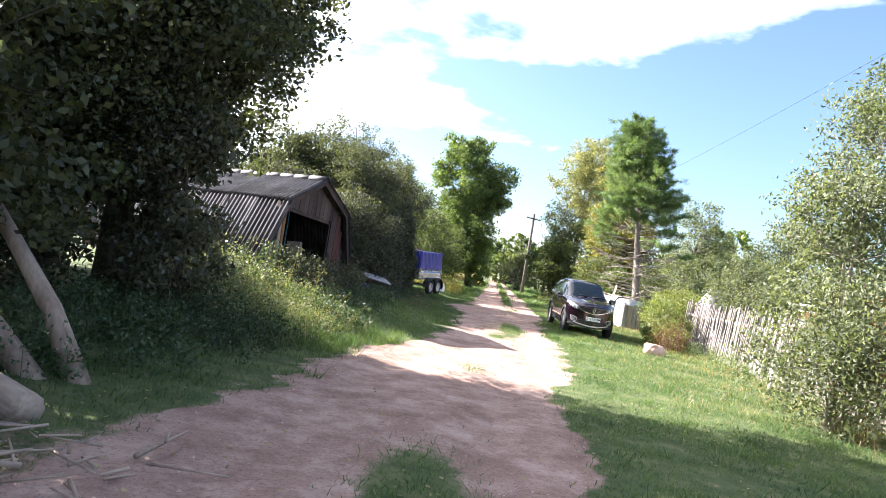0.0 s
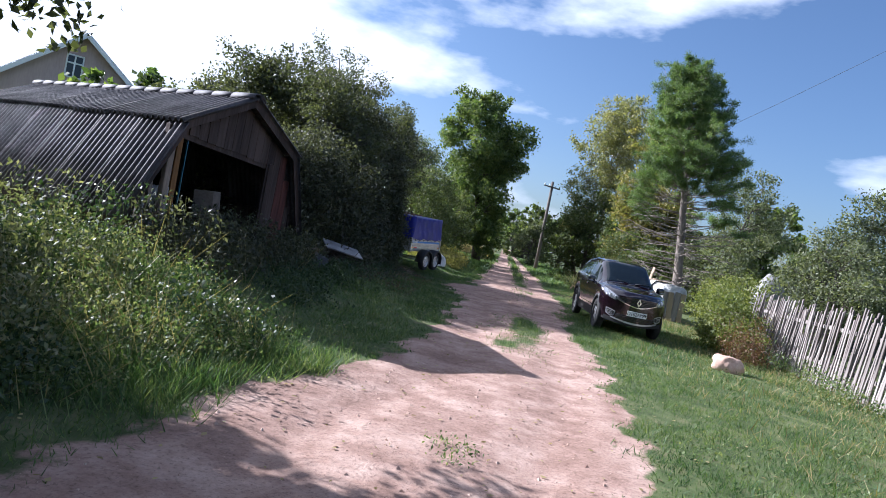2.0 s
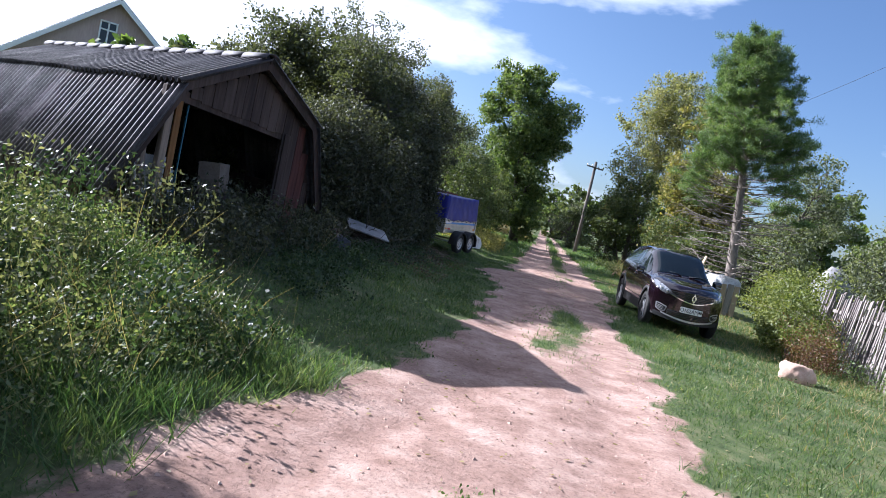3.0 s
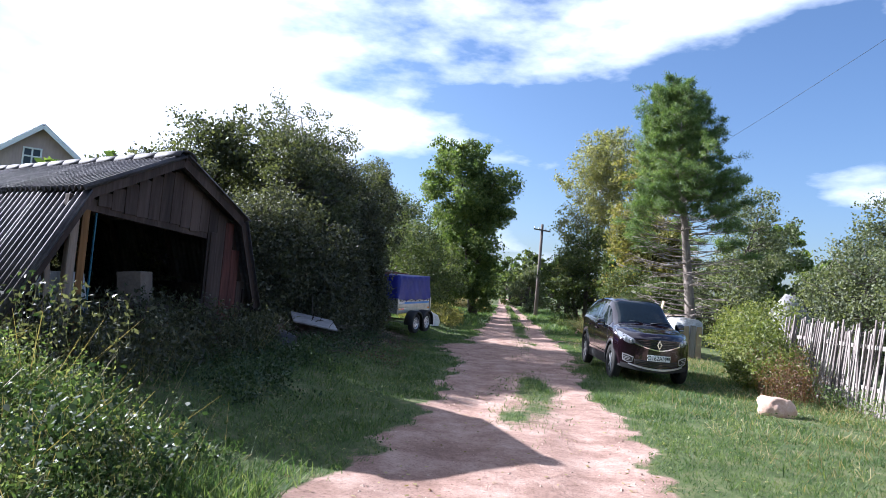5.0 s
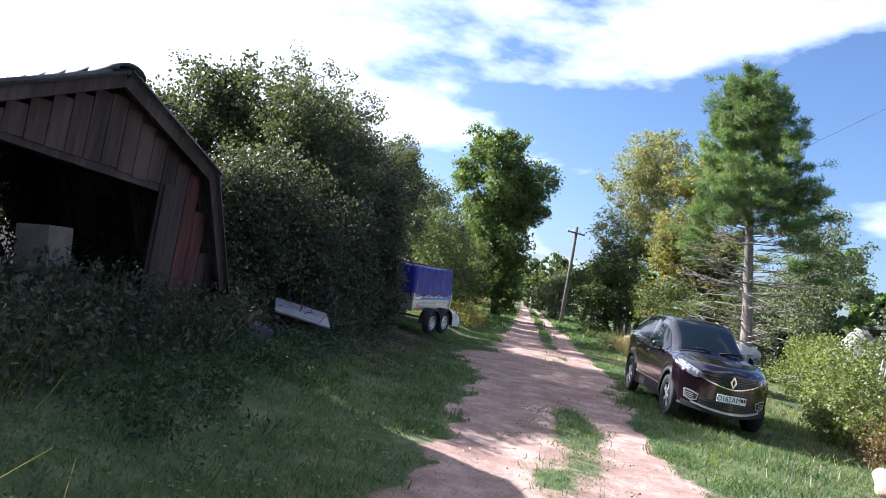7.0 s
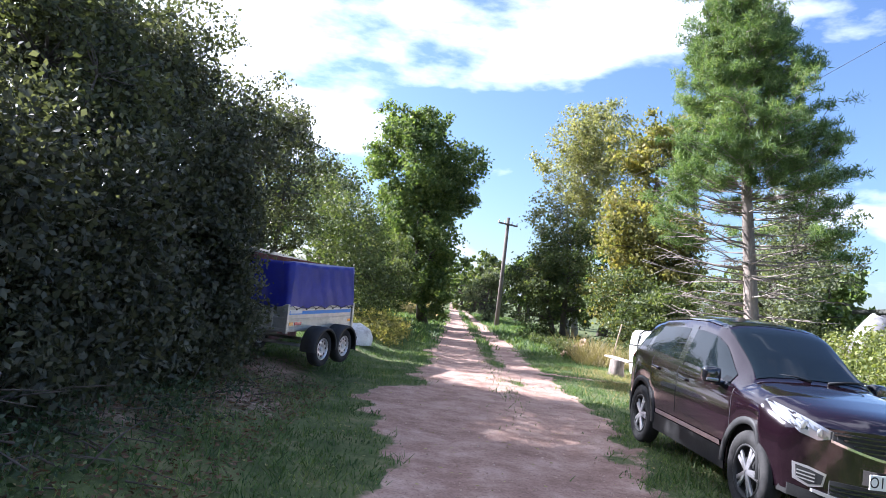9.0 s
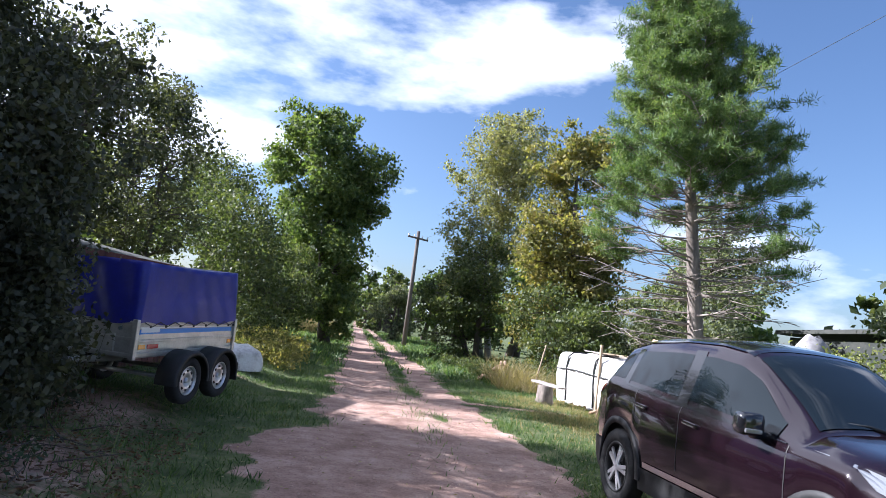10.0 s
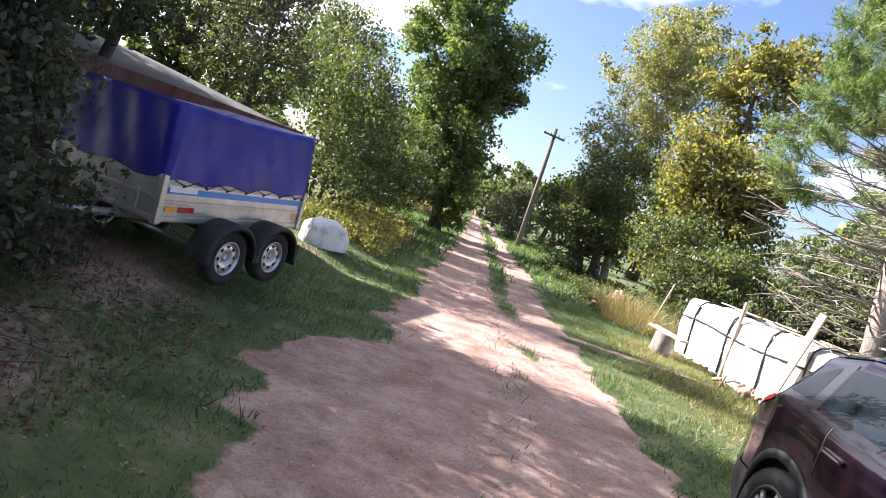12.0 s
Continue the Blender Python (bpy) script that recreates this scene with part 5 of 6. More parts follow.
    mesh_ob("jockey_wheel", [(p[0] - 0.66, p[1] + W / 2 - 0.12, p[2] + 0.11) for p in v], f, RUBBER, ob, "", True)
    part("latch", box((0.03, 0.03, 0.2), (-0.01, 0.25, z0 + 0.15), bevel=0.008), ZINC, ob)


trailer()
o = empty("white_sack", pose(-1.95, 28.9, gz(-1.95, 28.9) - 0.02, 0, 0, 20), "white woven sack standing behind the trailer", "sack")
sack(o, 0.42, 0.3, 0.5, FOIL, 12)


# ---- red shed behind the trailer ----
def red_shed():
    ob = empty("red_shed", pose(-4.35, 24.0, gz(-4.5, 24) - 0.1, 0, 0, 75), "dark red board shed under the trees behind the trailer", "shed")
    L, D, H = 4.4, 3.0, 1.8
    for k in range(22):
        part("wall_board", box((0.195, 0.025, H), (0.1 + 0.2 * k, 0, H / 2), (0, 0, 0), 0.006), RED_WOOD, ob)
    for k in range(11):
        for x in (0.0, L):
            part("wall_board", box((0.025, 0.295, H + 0.04 * k), (x, 0.15 + 0.29 * k, (H + 0.04 * k) / 2), (0, 0, 0), 0.006), BARN_WOOD, ob)
    part("wall_board", box((L, 0.03, H + 0.4), (L / 2, D, (H + 0.4) / 2), (0, 0, 0), 0.006), BARN_WOOD, ob)
    part("roof", box((L + 0.7, D + 0.8, 0.07), (L / 2, D / 2, H + 0.28), (8, 0, 0), 0.01), SHED_WALL, ob)
    part("fascia", box((L + 0.7, 0.03, 0.16), (L / 2, -0.4, H + 0.0), (0, 0, 0), 0.008), RED_WOOD, ob)


red_shed()


# ---- wrapped woodpile, stump seat, firewood ----
def woodpile():
    ax, ay, bx, by = 5.62, 31.4, 6.45, 26.8
    ln = math.hypot(bx - ax, by - ay)
    ob = empty("woodpile", pose(ax, ay, gz(ax, ay) - 0.02, 0, 0, math.degrees(math.atan2(by - ay, bx - ax))), "stacked firewood wrapped in white film with dark straps", "woodpile")
    H, D = 1.3, 0.95
    rng = np.random.RandomState(3)
    nx, prof = 46, ((0.0, 0.1), (-0.02, 0.35), (-0.03, 0.65), (-0.03, 0.95), (0.0, 1.18), (0.1, 1.28), (0.3, 1.31), (0.6, 1.3), (0.85, 1.27), (0.95, 1.15), (0.97, 0.8), (0.97, 0.1))
    verts, faces = [], []
    for i in range(nx):
        x = ln * i / (nx - 1)
        for j, (y, z) in enumerate(prof):
            e = 0.014 * math.sin(i * 1.1 + j * 1.7) + 0.02 * rng.normal()
            end = 0.06 * (i in (0, nx - 1))
            verts.append((x + 0.01 * rng.normal(), y + e + end * (0.5 - y), z + 0.6 * e - 0.03 * math.sin(i * 0.35) - (0.06 * rng.random() if j == 0 else 0)))
    m = len(prof)
    for i in range(nx - 1):
        for j in range(m - 1):
            faces.append((i * m + j, (i + 1) * m + j, (i + 1) * m + j + 1, i * m + j + 1))
    faces += [tuple(range(m)), tuple((nx - 1) * m + j for j in range(m))[::-1]]
    film = mesh_ob("film", verts, faces, FOIL, ob, "crumpled white plastic film", True)
    part("wood_stack", box((ln - 0.1, D - 0.12, H - 0.16), (ln / 2, D / 2, (H - 0.1) / 2), bevel=0.03), LOG_END, ob)
    for x in (0.55, 1.75, 2.9, 3.9):
        pts = [(x + 0.02 * math.sin(z * 5), y - 0.018, z + 0.015) for y, z in prof[:8]]
        tubes_ob("strap", [(pts, [0.02] * len(pts))], BLACK_PLASTIC, ob, 5)
    pts = [(x, -0.045, 0.86 + 0.03 * math.sin(x * 2)) for x in np.linspace(0.05, ln - 0.05, 16)]
    tubes_ob("strap", [(pts, [0.018] * 16)], BLACK_PLASTIC, ob, 5)
    for k in range(9):
        x, w = rng.uniform(0.8, ln - 0.8), rng.uniform(0.7, 1.5)
        part("batten", box((w, 0.09, 0.025), (x, rng.uniform(0.15, 0.8), H + 0.04 + 0.012 * k * 0.5), (0, 0, rng.uniform(-8, 8)), 0.005), GREY_WOOD if k % 2 else PLANK, ob)
    for k in range(4):
        part("end_board", box((0.03, 0.19, 1.0 + 0.12 * rng.random()), (ln + 0.07 + 0.02 * (k % 2), 0.14 + 0.22 * k, 0.52), (2 * rng.normal(), 0, 0), 0.006), PLANK if k % 2 else GREY_WOOD, ob)
    part("post", box((0.06, 0.05, 1.6), (1.95, -0.05, 0.78), (2, 4, 0), 0.008), PLANK, ob)
    part("leaning_plank", box((0.16, 0.035, 1.9), (3.75, -0.2, 0.88), (-9, 6, 0), 0.008), PLANK, ob)
    for k in range(26):
        p = Vector((2.4 + 2.0 * rng.random(), -0.1 - 0.35 * rng.random(), 0.06 + 0.14 * rng.random()))
        d = Vector((rng.normal(), rng.normal(), rng.normal() * 0.5)).normalized() * rng.uniform(0.16, 0.3)
        r = rng.uniform(0.025, 0.05)
        tubes_ob("log", [([p - d * 0.5, p + d * 0.5], [r, r * 0.9])], LOG_END, ob, 6)


def stump_seat():
    x, y = 4.95, 30.2
    ob = empty("stump_seat", pose(x, y, gz(x, y)), "tree stump with a plank laid across as a seat", "stump")
    v, f = lathe(((0.0, -0.05), (0.24, -0.05), (0.2, 0.12), (0.18, 0.42), (0.165, 0.44), (0.0, 0.44)), 18, "z")
    mesh_ob("stump", [(p[0] * (1 + 0.08 * math.sin(5 * math.atan2(p[1], p[0]))), p[1], p[2]) for p in v], f, PALE_BARK, ob, "", True)
    part("seat_plank", box((0.9, 0.26, 0.045), (0.05, 0, 0.465), (0, 4, -62), 0.008), GREY_WOOD, ob)


def firewood_heap():
    rng = np.random.RandomState(17)
    ob = empty("firewood_heap", pose(5.2, 35.0, gz(5.2, 35.0)), "small heap of split firewood in the grass", "firewood")
    for k in range(46):
        a, r = rng.uniform(0, 6.28), rng.uniform(0, 0.65)
        p = Vector((r * math.cos(a), r * math.sin(a), 0.05 + 0.6 * (1 - r / 0.7) * rng.uniform(0.2, 1)))
        d = Vector((rng.normal(), rng.normal(), rng.normal() * 0.6)).normalized() * 0.32
        tubes_ob("log", [([p - d * 0.5, p + d * 0.5], [rng.uniform(0.04, 0.065), 0.045])], LOG_END, ob, 6)
    stake = empty("stake", pose(5.6, 33.2, gz(5.6, 33.2) - 0.1, 3, 10, 0), "thin leaning wooden stake", "stake")
    tubes_ob("stick", [([(0, 0, 0), (0, 0, 1.5)], [0.025, 0.02])], PLANK, stake, 6)


woodpile()
stump_seat()
firewood_heap()


# ---- dark shed and covered heap in the garden ----
def garden_shed():
    ob = empty("garden_shed", pose(15.5, 29.8, gz(13, 30), 0, 0, 8), "low dark tarred garden shed behind the bushes", "shed")
    for k in range(20):
        part("wall_board", box((0.195, 0.03, 2.6), (-1.5 + 0.2 * k, 0, 1.3), bevel=0.006), SHED_WALL, ob)
    for x in (-1.6, 2.4):
        part("side_wall", box((0.04, 3.4, 2.5), (x, 1.7, 1.25), bevel=0.006), SHED_WALL, ob)
    part("roof", box((4.6, 4.2, 0.12), (0.4, 1.6, 2.72), (-3, 0, 0), 0.01), SHED_WALL, ob)
    heap = empty("covered_heap", pose(11.3, 29.4, gz(11.3, 29.4), 0, 0, 10), "garden heap covered with grey dusty film", "heap")
    sack(heap, 0.62, 0.7, 2.35, DIRTY_FILM, 5, "cover")


garden_shed()


# ---- little hut in the garden ----
def garden_hut():
    ob = empty("garden_hut", pose(9.9, 17.6, gz(9.9, 17.6), 0, 0, 12), "small white hut with a yellow board behind the fence", "hut")
    part("wall", box((1.0, 1.0, 1.9), (0.25, 0, 0.95), bevel=0.02), WHITE_PAINT, ob)
    part("door", box((0.05, 0.6, 1.4), (-0.27, 0.1, 0.73), bevel=0.01), PLANK, ob)
    part("yellow_board", box((0.04, 0.95, 0.3), (-0.275, 0, 1.7), bevel=0.01), YELLOW_WOOD, ob)
    part("roof", box((1.3, 1.3, 0.08), (0.2, 0, 1.98), (0, 6, 0), 0.01), HOUSE_ROOF, ob)


garden_hut()


# ---- old leaning trunks by the track ----
def dead_trunks():
    for k, (x, y, dx, dy, h, r) in enumerate(((-3.5, 3.35, -1.25, 0.3, 1.45, 0.085), (-3.8, 3.2, -1.3, 0.0, 1.05, 0.095))):
        ob = empty("dead_trunk", pose(x, y, gz(x, y) - 0.1), "pale splintered dead trunk leaning into the bushes", "trunk", "dead trunks")
        tubes_ob("trunk", [([(0, 0, 0), (dx * 0.4 + 0.04, dy * 0.4, h * 0.45), (dx, dy, h)], [r * 1.25, r, r * 0.7])], DEAD_WOOD, ob, 9)
    ob = empty("fallen_log", pose(-3.55, 2.4, gz(-3.55, 2.4) + 0.1, 0, 84, 150), "short pale fallen log at the roadside", "log")
    tubes_ob("log", [([(0, 0, -0.4), (0.02, 0, 0.1), (0, 0.02, 0.6)], [0.13, 0.12, 0.1])], DEAD_WOOD, ob, 10)


dead_trunks()


# ---- trees and bushes ----
def planting():
    tree("roadside_tree", -5.4, 7.0, ((0.4, 0.0, 4.0, 1.9, 2.2, 1.9), (-0.2, 0.0, 2.2, 1.5, 1.9, 1.6), (0.2, 0.2, 6.3, 2.0, 2.2, 1.9), (-1.2, 0.6, 4.4, 1.8, 1.9, 2.0), (1.1, 1.5, 5.4, 1.3, 1.4, 1.2), (0.2, 0.9, 3.2, 1.5, 1.6, 1.3)), 56000, 0.1, LEAF_PLUM, BARK, 0.11, 6, "dense dark-leaved roadside tree with many thin stems", "tree", seed=11, hollow=0.35, bare=0.3)
    tree("roadside_tree", -5.7, 3.0, ((0, 0, 3.6, 1.9, 2.2, 2.1), (0.5, -0.6, 5.9, 1.9, 2.2, 2.0), (0.2, 0.6, 1.7, 1.4, 1.8, 1.3), (0.6, -3.4, 4.6, 2.0, 2.0, 2.6), (0.4, -2.0, 2.6, 1.8, 2.0, 1.8)), 40000, 0.11, LEAF_PLUM, BARK, 0.14, 3, "dark-leaved tree behind the roadside weeds", "tree", seed=12, bare=0.25)
    # Extra tree, not part of the seen planting, placed to shade the track.
    tree("roadside_tree", -6.8, 4.9, ((0, 0, 3.0, 1.8, 1.9, 1.9), (0.2, 0.2, 5.2, 1.9, 2.0, 1.9)), 34000, 0.1, LEAF_PLUM, BARK, 0.12, 3, "added tree behind the roadside thicket that shades the track", "tree", seed=62, hollow=0.35)
    tree("elder_bush", -4.5, 6.7, ((0, 0, 0.8, 0.8, 1.0, 0.8), (-0.1, 0.1, 2.3, 0.85, 1.0, 1.0), (-0.2, 0.0, 4.0, 1.1, 1.2, 1.1), (-0.4, -0.2, 5.2, 1.0, 1.1, 0.8)), 21000, 0.09, LEAF_DARK, BARK, 0.06, 4, "dark elder bush hanging over the weeds", "bush", seed=32, hollow=0.4)
    tree("elder_bush", -6.3, 5.5, ((0, 0, 0.9, 1.0, 1.4, 0.9), (-0.3, 0.4, 2.0, 1.0, 1.2, 1.0)), 11000, 0.1, LEAF_DARK, BARK, 0.05, 4, "dark elder bush deep in the roadside shade", "bush", seed=39, hollow=0.4)
    # Invented bush beyond the view; it blocks sun so the weeds lie in shade.
    tree("hedge_bush", -7.6, 8.4, ((0, 0, 1.5, 1.3, 1.6, 1.5), (0, 0.1, 3.0, 1.2, 1.4, 1.2)), 9000, 0.12, LEAF_DARK, BARK, 0.07, 3, "added bush out of view that shades the roadside weeds", "bush", seed=61, hollow=0.3)
    tree("plum_tree", -4.7, 19.9, ((0, 0, 3.3, 1.2, 1.3, 1.1), (0.9, -0.5, 2.6, 0.8, 1.0, 0.8), (-0.5, 0.6, 4.3, 1.0, 1.1, 0.9)), 12000, 0.075, LEAF_PLUM, BARK, 0.08, 3, "sunlit plum tree growing up through the lilacs", "tree", seed=63, hollow=0.4, bare=0.2)
    tree("lilac_bush", -4.0, 16.9, ((0, 0, 1.0, 0.6, 0.9, 0.7), (-0.4, 0.6, 1.9, 0.9, 1.1, 1.1)), 13000, 0.065, LEAF_DARK, BARK, 0.04, 4, "low dark lilac bush at the barn corner", "bush", seed=33, hollow=0.4)
    # Two bushes added to stop a streak of sun past the barn.
    tree("lilac_bush", -5.7, 16.6, ((0, 0, 1.3, 0.8, 0.9, 1.2), (-0.3, 0.2, 2.6, 0.9, 0.9, 0.9)), 10000, 0.085, LEAF_DARK, BARK, 0.05, 4, "added lilac closing the gap beside the barn to shade the bank", "bush", seed=64, hollow=0.3)
    tree("lilac_bush", -7.7, 17.4, ((0, 0, 1.5, 1.0, 1.0, 1.4), (-0.1, 0.2, 2.4, 0.9, 0.9, 0.7)), 9000, 0.095, LEAF_DARK, BARK, 0.06, 4, "added lilac behind the barn wall that shades the bank", "bush", seed=65, hollow=0.3)
    tree("lilac_bush", -4.3, 18.6, ((0.1, 0.0, 1.5, 1.6, 2.3, 1.35), (-0.8, -0.2, 1.8, 1.6, 2.1, 1.05), (-0.3, 2.2, 2.1, 1.5, 1.9, 1.4), (0.7, 1.0, 1.1, 1.0, 1.7, 1.0)), 60000, 0.072, LEAF_DARK, BARK, 0.07, 6, "large dense dark green lilac thicket beside the barn", "bush", seed=13, hollow=0.5, bare=0.2)
    tree("lilac_bush", -3.88, 21.3, ((0.5, 0.0, 1.3, 0.95, 1.4, 1.3), (-0.4, 0.0, 2.8, 1.4, 1.6, 1.6), (0.2, -1.0, 0.7, 1.0, 1.3, 0.75), (-0.8, 0.3, 4.0, 1.2, 1.3, 1.1), (1.05, -0.1, 0.7, 0.65, 0.9, 0.7), (0.8, 0.0, 1.9, 0.7, 0.9, 0.9), (1.05, 0.3, 2.9, 0.6, 0.7, 0.9)), 56000, 0.075, LEAF_DARK, BARK, 0.05, 5, "dense dark lilac bush in front of the trailer", "bush", seed=14, hollow=0.5)
    tree("lilac_bush", -2.92, 20.95, ((0, 0, 0.75, 0.65, 0.75, 0.75), (-0.1, 0.2, 1.7, 0.6, 0.8, 0.8), (-0.3, -0.4, 0.5, 0.7, 0.7, 0.5)), 22000, 0.06, LEAF_DARK, BARK, 0.03, 6, "dark lilac suckers hanging down to the bare soil", "bush", seed=38, hollow=0.4)
    tree("lilac_bush", -2.95, 20.2, ((0, 0, 0.4, 0.55, 0.7, 0.45), (-0.2, 0.3, 1.0, 0.55, 0.7, 0.6)), 9000, 0.08, LEAF_DARK, BARK, 0.03, 5, "low dark lilac shoots at the edge of the thicket", "bush", seed=60, hollow=0.3)
    tree("plum_tree", -5.6, 22.2, ((0, 0, 3.0, 1.6, 1.8, 1.5), (0.3, 0.3, 4.5, 1.1, 1.2, 1.1)), 15000, 0.085, LEAF_PLUM, BARK, 0.1, 3, "tall plum tree rising behind the lilacs", "tree", seed=34, hollow=0.4, bare=0.15)
    tree("plum_tree", -8.6, 21.4, ((0, 0, 2.6, 1.8, 1.9, 1.6), (0.5, 0.3, 4.2, 1.6, 1.7, 1.2), (2.0, 0.2, 4.5, 1.4, 1.6, 1.1)), 22000, 0.1, LEAF_PLUM, BARK, 0.1, 3, "plum tree behind the barn", "tree", seed=35, bare=0.1)
    tree("ash_tree", -8.6, 27.0, ((0, 0, 3.2, 2.2, 2.6, 1.8), (0.6, 0.3, 4.8, 1.7, 1.9, 1.2), (0.4, -2.6, 3.8, 1.9, 2.0, 1.5)), 26000, 0.13, LEAF_DARK, BARK, 0.2, 2, "dark ash behind the red shed", "tree", seed=36, hollow=0.4, bare=0.1)
    for k, (x, y) in enumerate(((-9.2, 2.2), (-9.4, -3.0), (-9.8, 7.4), (-7.0, -1.2), (-7.4, 6.2))):
        tree("hedge_bush", x, y, ((0, 0, 1.6, 1.6, 2.8, 1.6), (-0.2, 0.6, 3.6, 1.5, 2.2, 1.6)), 9000, 0.13, LEAF_DARK, BARK, 0.08, 3, "dark overgrown hedge back from the road", "bush", "overgrown hedge", seed=50 + k, hollow=0.4)
    tree("plum_tree", -5.0, 24.9, ((0.9, 0.3, 3.6, 1.6, 2.0, 1.1), (0.2, 1.0, 4.6, 1.6, 1.7, 1.2), (-0.9, -1.0, 5.4, 1.7, 1.8, 1.4), (-1.5, 0, 3.6, 1.6, 1.8, 1.4), (0.9, -0.3, 2.55, 0.8, 1.5, 0.5)), 27000, 0.08, LEAF_PLUM, BARK, 0.12, 3, "open-crowned plum tree over the trailer", "tree", seed=15, bare=0.15)
    tree("plum_tree", -4.9, 30.5, ((0, 0, 3.4, 1.5, 1.7, 1.5), (0.2, 0.6, 5.2, 1.2, 1.4, 1.4)), 15000, 0.085, LEAF_PLUM, BARK, 0.1, 2, "thin grey-green tree with see-through crown", "tree", seed=16, bare=0.2)
    tree("hedge_bush", -2.6, 41.0, ((0, 0, 1.7, 1.6, 2.0, 1.7), (0.6, 2.0, 2.2, 1.5, 1.9, 2.0)), 13000, 0.13, LEAF_HEDGE, BARK, 0.06, 4, "green hedge bush below the maple", "bush", seed=37, hollow=0.5)
    tree("hedge_bush", -3.2, 33.0, ((0, 0, 2.2, 1.7, 2.2, 2.2), (-0.5, 2.6, 3.4, 1.8, 2.0, 2.4), (0.5, 4.6, 1.9, 1.5, 1.8, 1.9), (-1.6, 4.5, 4.6, 1.8, 2.0, 2.0)), 34000, 0.1, LEAF_HEDGE, BARK, 0.06, 5, "leafy green hedge bush at the track", "bush", seed=17, hollow=0.55)
    tree("maple_tree", -0.4, 46.5, ((-0.9, 0, 5.4, 2.7, 2.8, 2.6), (-1.0, -0.3, 8.2, 3.1, 2.8, 2.2), (0.6, 0.2, 7.2, 1.9, 2.0, 1.6), (-1.4, 0, 10.2, 2.1, 1.9, 1.4), (-1.2, 0, 2.4, 2.0, 2.0, 2.0), (0.2, -0.4, 3.2, 1.6, 1.8, 1.9), (0.4, -0.6, 1.4, 1.4, 1.6, 1.4)), 54000, 0.18, LEAF_MAPLE, BARK, 0.28, 1, "tall broad green maple beside the track", "tree", seed=18, hollow=0.6, clump=0.2)
    tree("maple_tree", -2.5, 62, ((0, 0, 4.5, 3.2, 3.5, 4.0), (1.0, 6, 4.0, 2.6, 4.0, 3.6)), 12000, 0.26, LEAF_MAPLE, BARK, 0.25, 2, "dark green tree further along the track", "tree", seed=19)
    # right of the track
    tree("willow_shrub", 5.3, 8.0, ((-0.2, 0, 1.2, 1.2, 1.7, 1.2), (0.2, 0.6, 2.6, 1.25, 1.6, 1.4), (0.25, 0.0, 4.3, 1.2, 1.5, 1.7), (0.4, -1.6, 1.6, 1.2, 1.4, 1.5)), 46000, 0.075, LEAF_WILLOW, TWIG, 0.04, 6, "grey-green willow shrub overgrowing the fence", "bush", seed=20, bare=0.1, long=2.6)
    tree("bird_cherry", 6.1, 43.0, ((0, 0, 3.2, 2.2, 2.4, 3.0), (-1.2, 0.4, 2.4, 1.8, 2.0, 2.2)), 13000, 0.14, LEAF_HEDGE, BARK, 0.14, 3, "bushy bright green tree near the pole", "tree", seed=21, hollow=0.6)
    tree("birch_tree", 7.0, 45.0, ((-0.4, 0, 8.4, 2.8, 2.4, 3.2), (-0.9, 0, 5.6, 2.1, 2.0, 3.0), (0.4, 0.4, 11.0, 2.0, 1.7, 1.7)), 30000, 0.13, LEAF_BIRCH, BIRCH_BARK, 0.16, 2, "drooping birch with pale thinning leaves", "tree", seed=22, bare=0.2, hollow=0.5)
    tree("lime_tree", 9.0, 40.5, ((0, 0, 5.2, 2.5, 2.2, 3.2), (0.1, 0.2, 8.8, 2.2, 1.8, 2.2), (-0.6, -0.3, 2.3, 2.3, 2.2, 2.2), (1.2, 0, 3.2, 2.0, 1.9, 2.6)), 38000, 0.165, LEAF_YELLOW, BARK, 0.2, 2, "tall tree with leaves turning yellow", "tree", seed=23, hollow=0.6)
    tree("hedge_bush", 8.4, 36.0, ((0, 0, 1.5, 1.8, 1.8, 1.6), (-0.9, 2.0, 2.0, 1.8, 2.0, 2.0)), 13000, 0.12, LEAF_HEDGE, BARK, 0.06, 4, "bright leafy bush behind the woodpile", "bush", seed=24, hollow=0.55)
    tree("apple_tree", 11.0, 34.0, ((0, 0, 2.6, 2.6, 2.4, 2.2), (1.3, 0.6, 5.3, 2.2, 2.0, 2.3), (-1.2, 0, 1.6, 1.6, 1.6, 1.4)), 26000, 0.11, LEAF_WILLOW, BARK, 0.14, 2, "silvery green garden tree behind the pine", "tree", seed=25, hollow=0.55)
    tree("apple_tree", 12.8, 26.5, ((0, 0, 2.6, 2.4, 2.2, 2.0), (0.4, 0.4, 4.6, 2.0, 1.9, 1.6)), 18000, 0.1, LEAF_WILLOW, BARK, 0.12, 2, "garden apple tree behind the fence", "tree", seed=26)
    tree("apple_tree", 10.0, 22.5, ((0, 0, 1.9, 1.7, 1.9, 1.5), (0.5, 1.0, 3.0, 1.5, 1.5, 1.2)), 18000, 0.08, LEAF_WILLOW, BARK, 0.09, 3, "low garden tree behind the picket fence", "tree", seed=27)
    tree("apple_tree", 11.4, 14.5, ((0, 0, 2.2, 1.9, 2.1, 1.7), (0.2, 0.6, 3.6, 1.5, 1.5, 1.3)), 16000, 0.075, LEAF_WILLOW, BARK, 0.09, 3, "grey-green garden tree behind the picket fence", "tree", seed=28, bare=0.15)
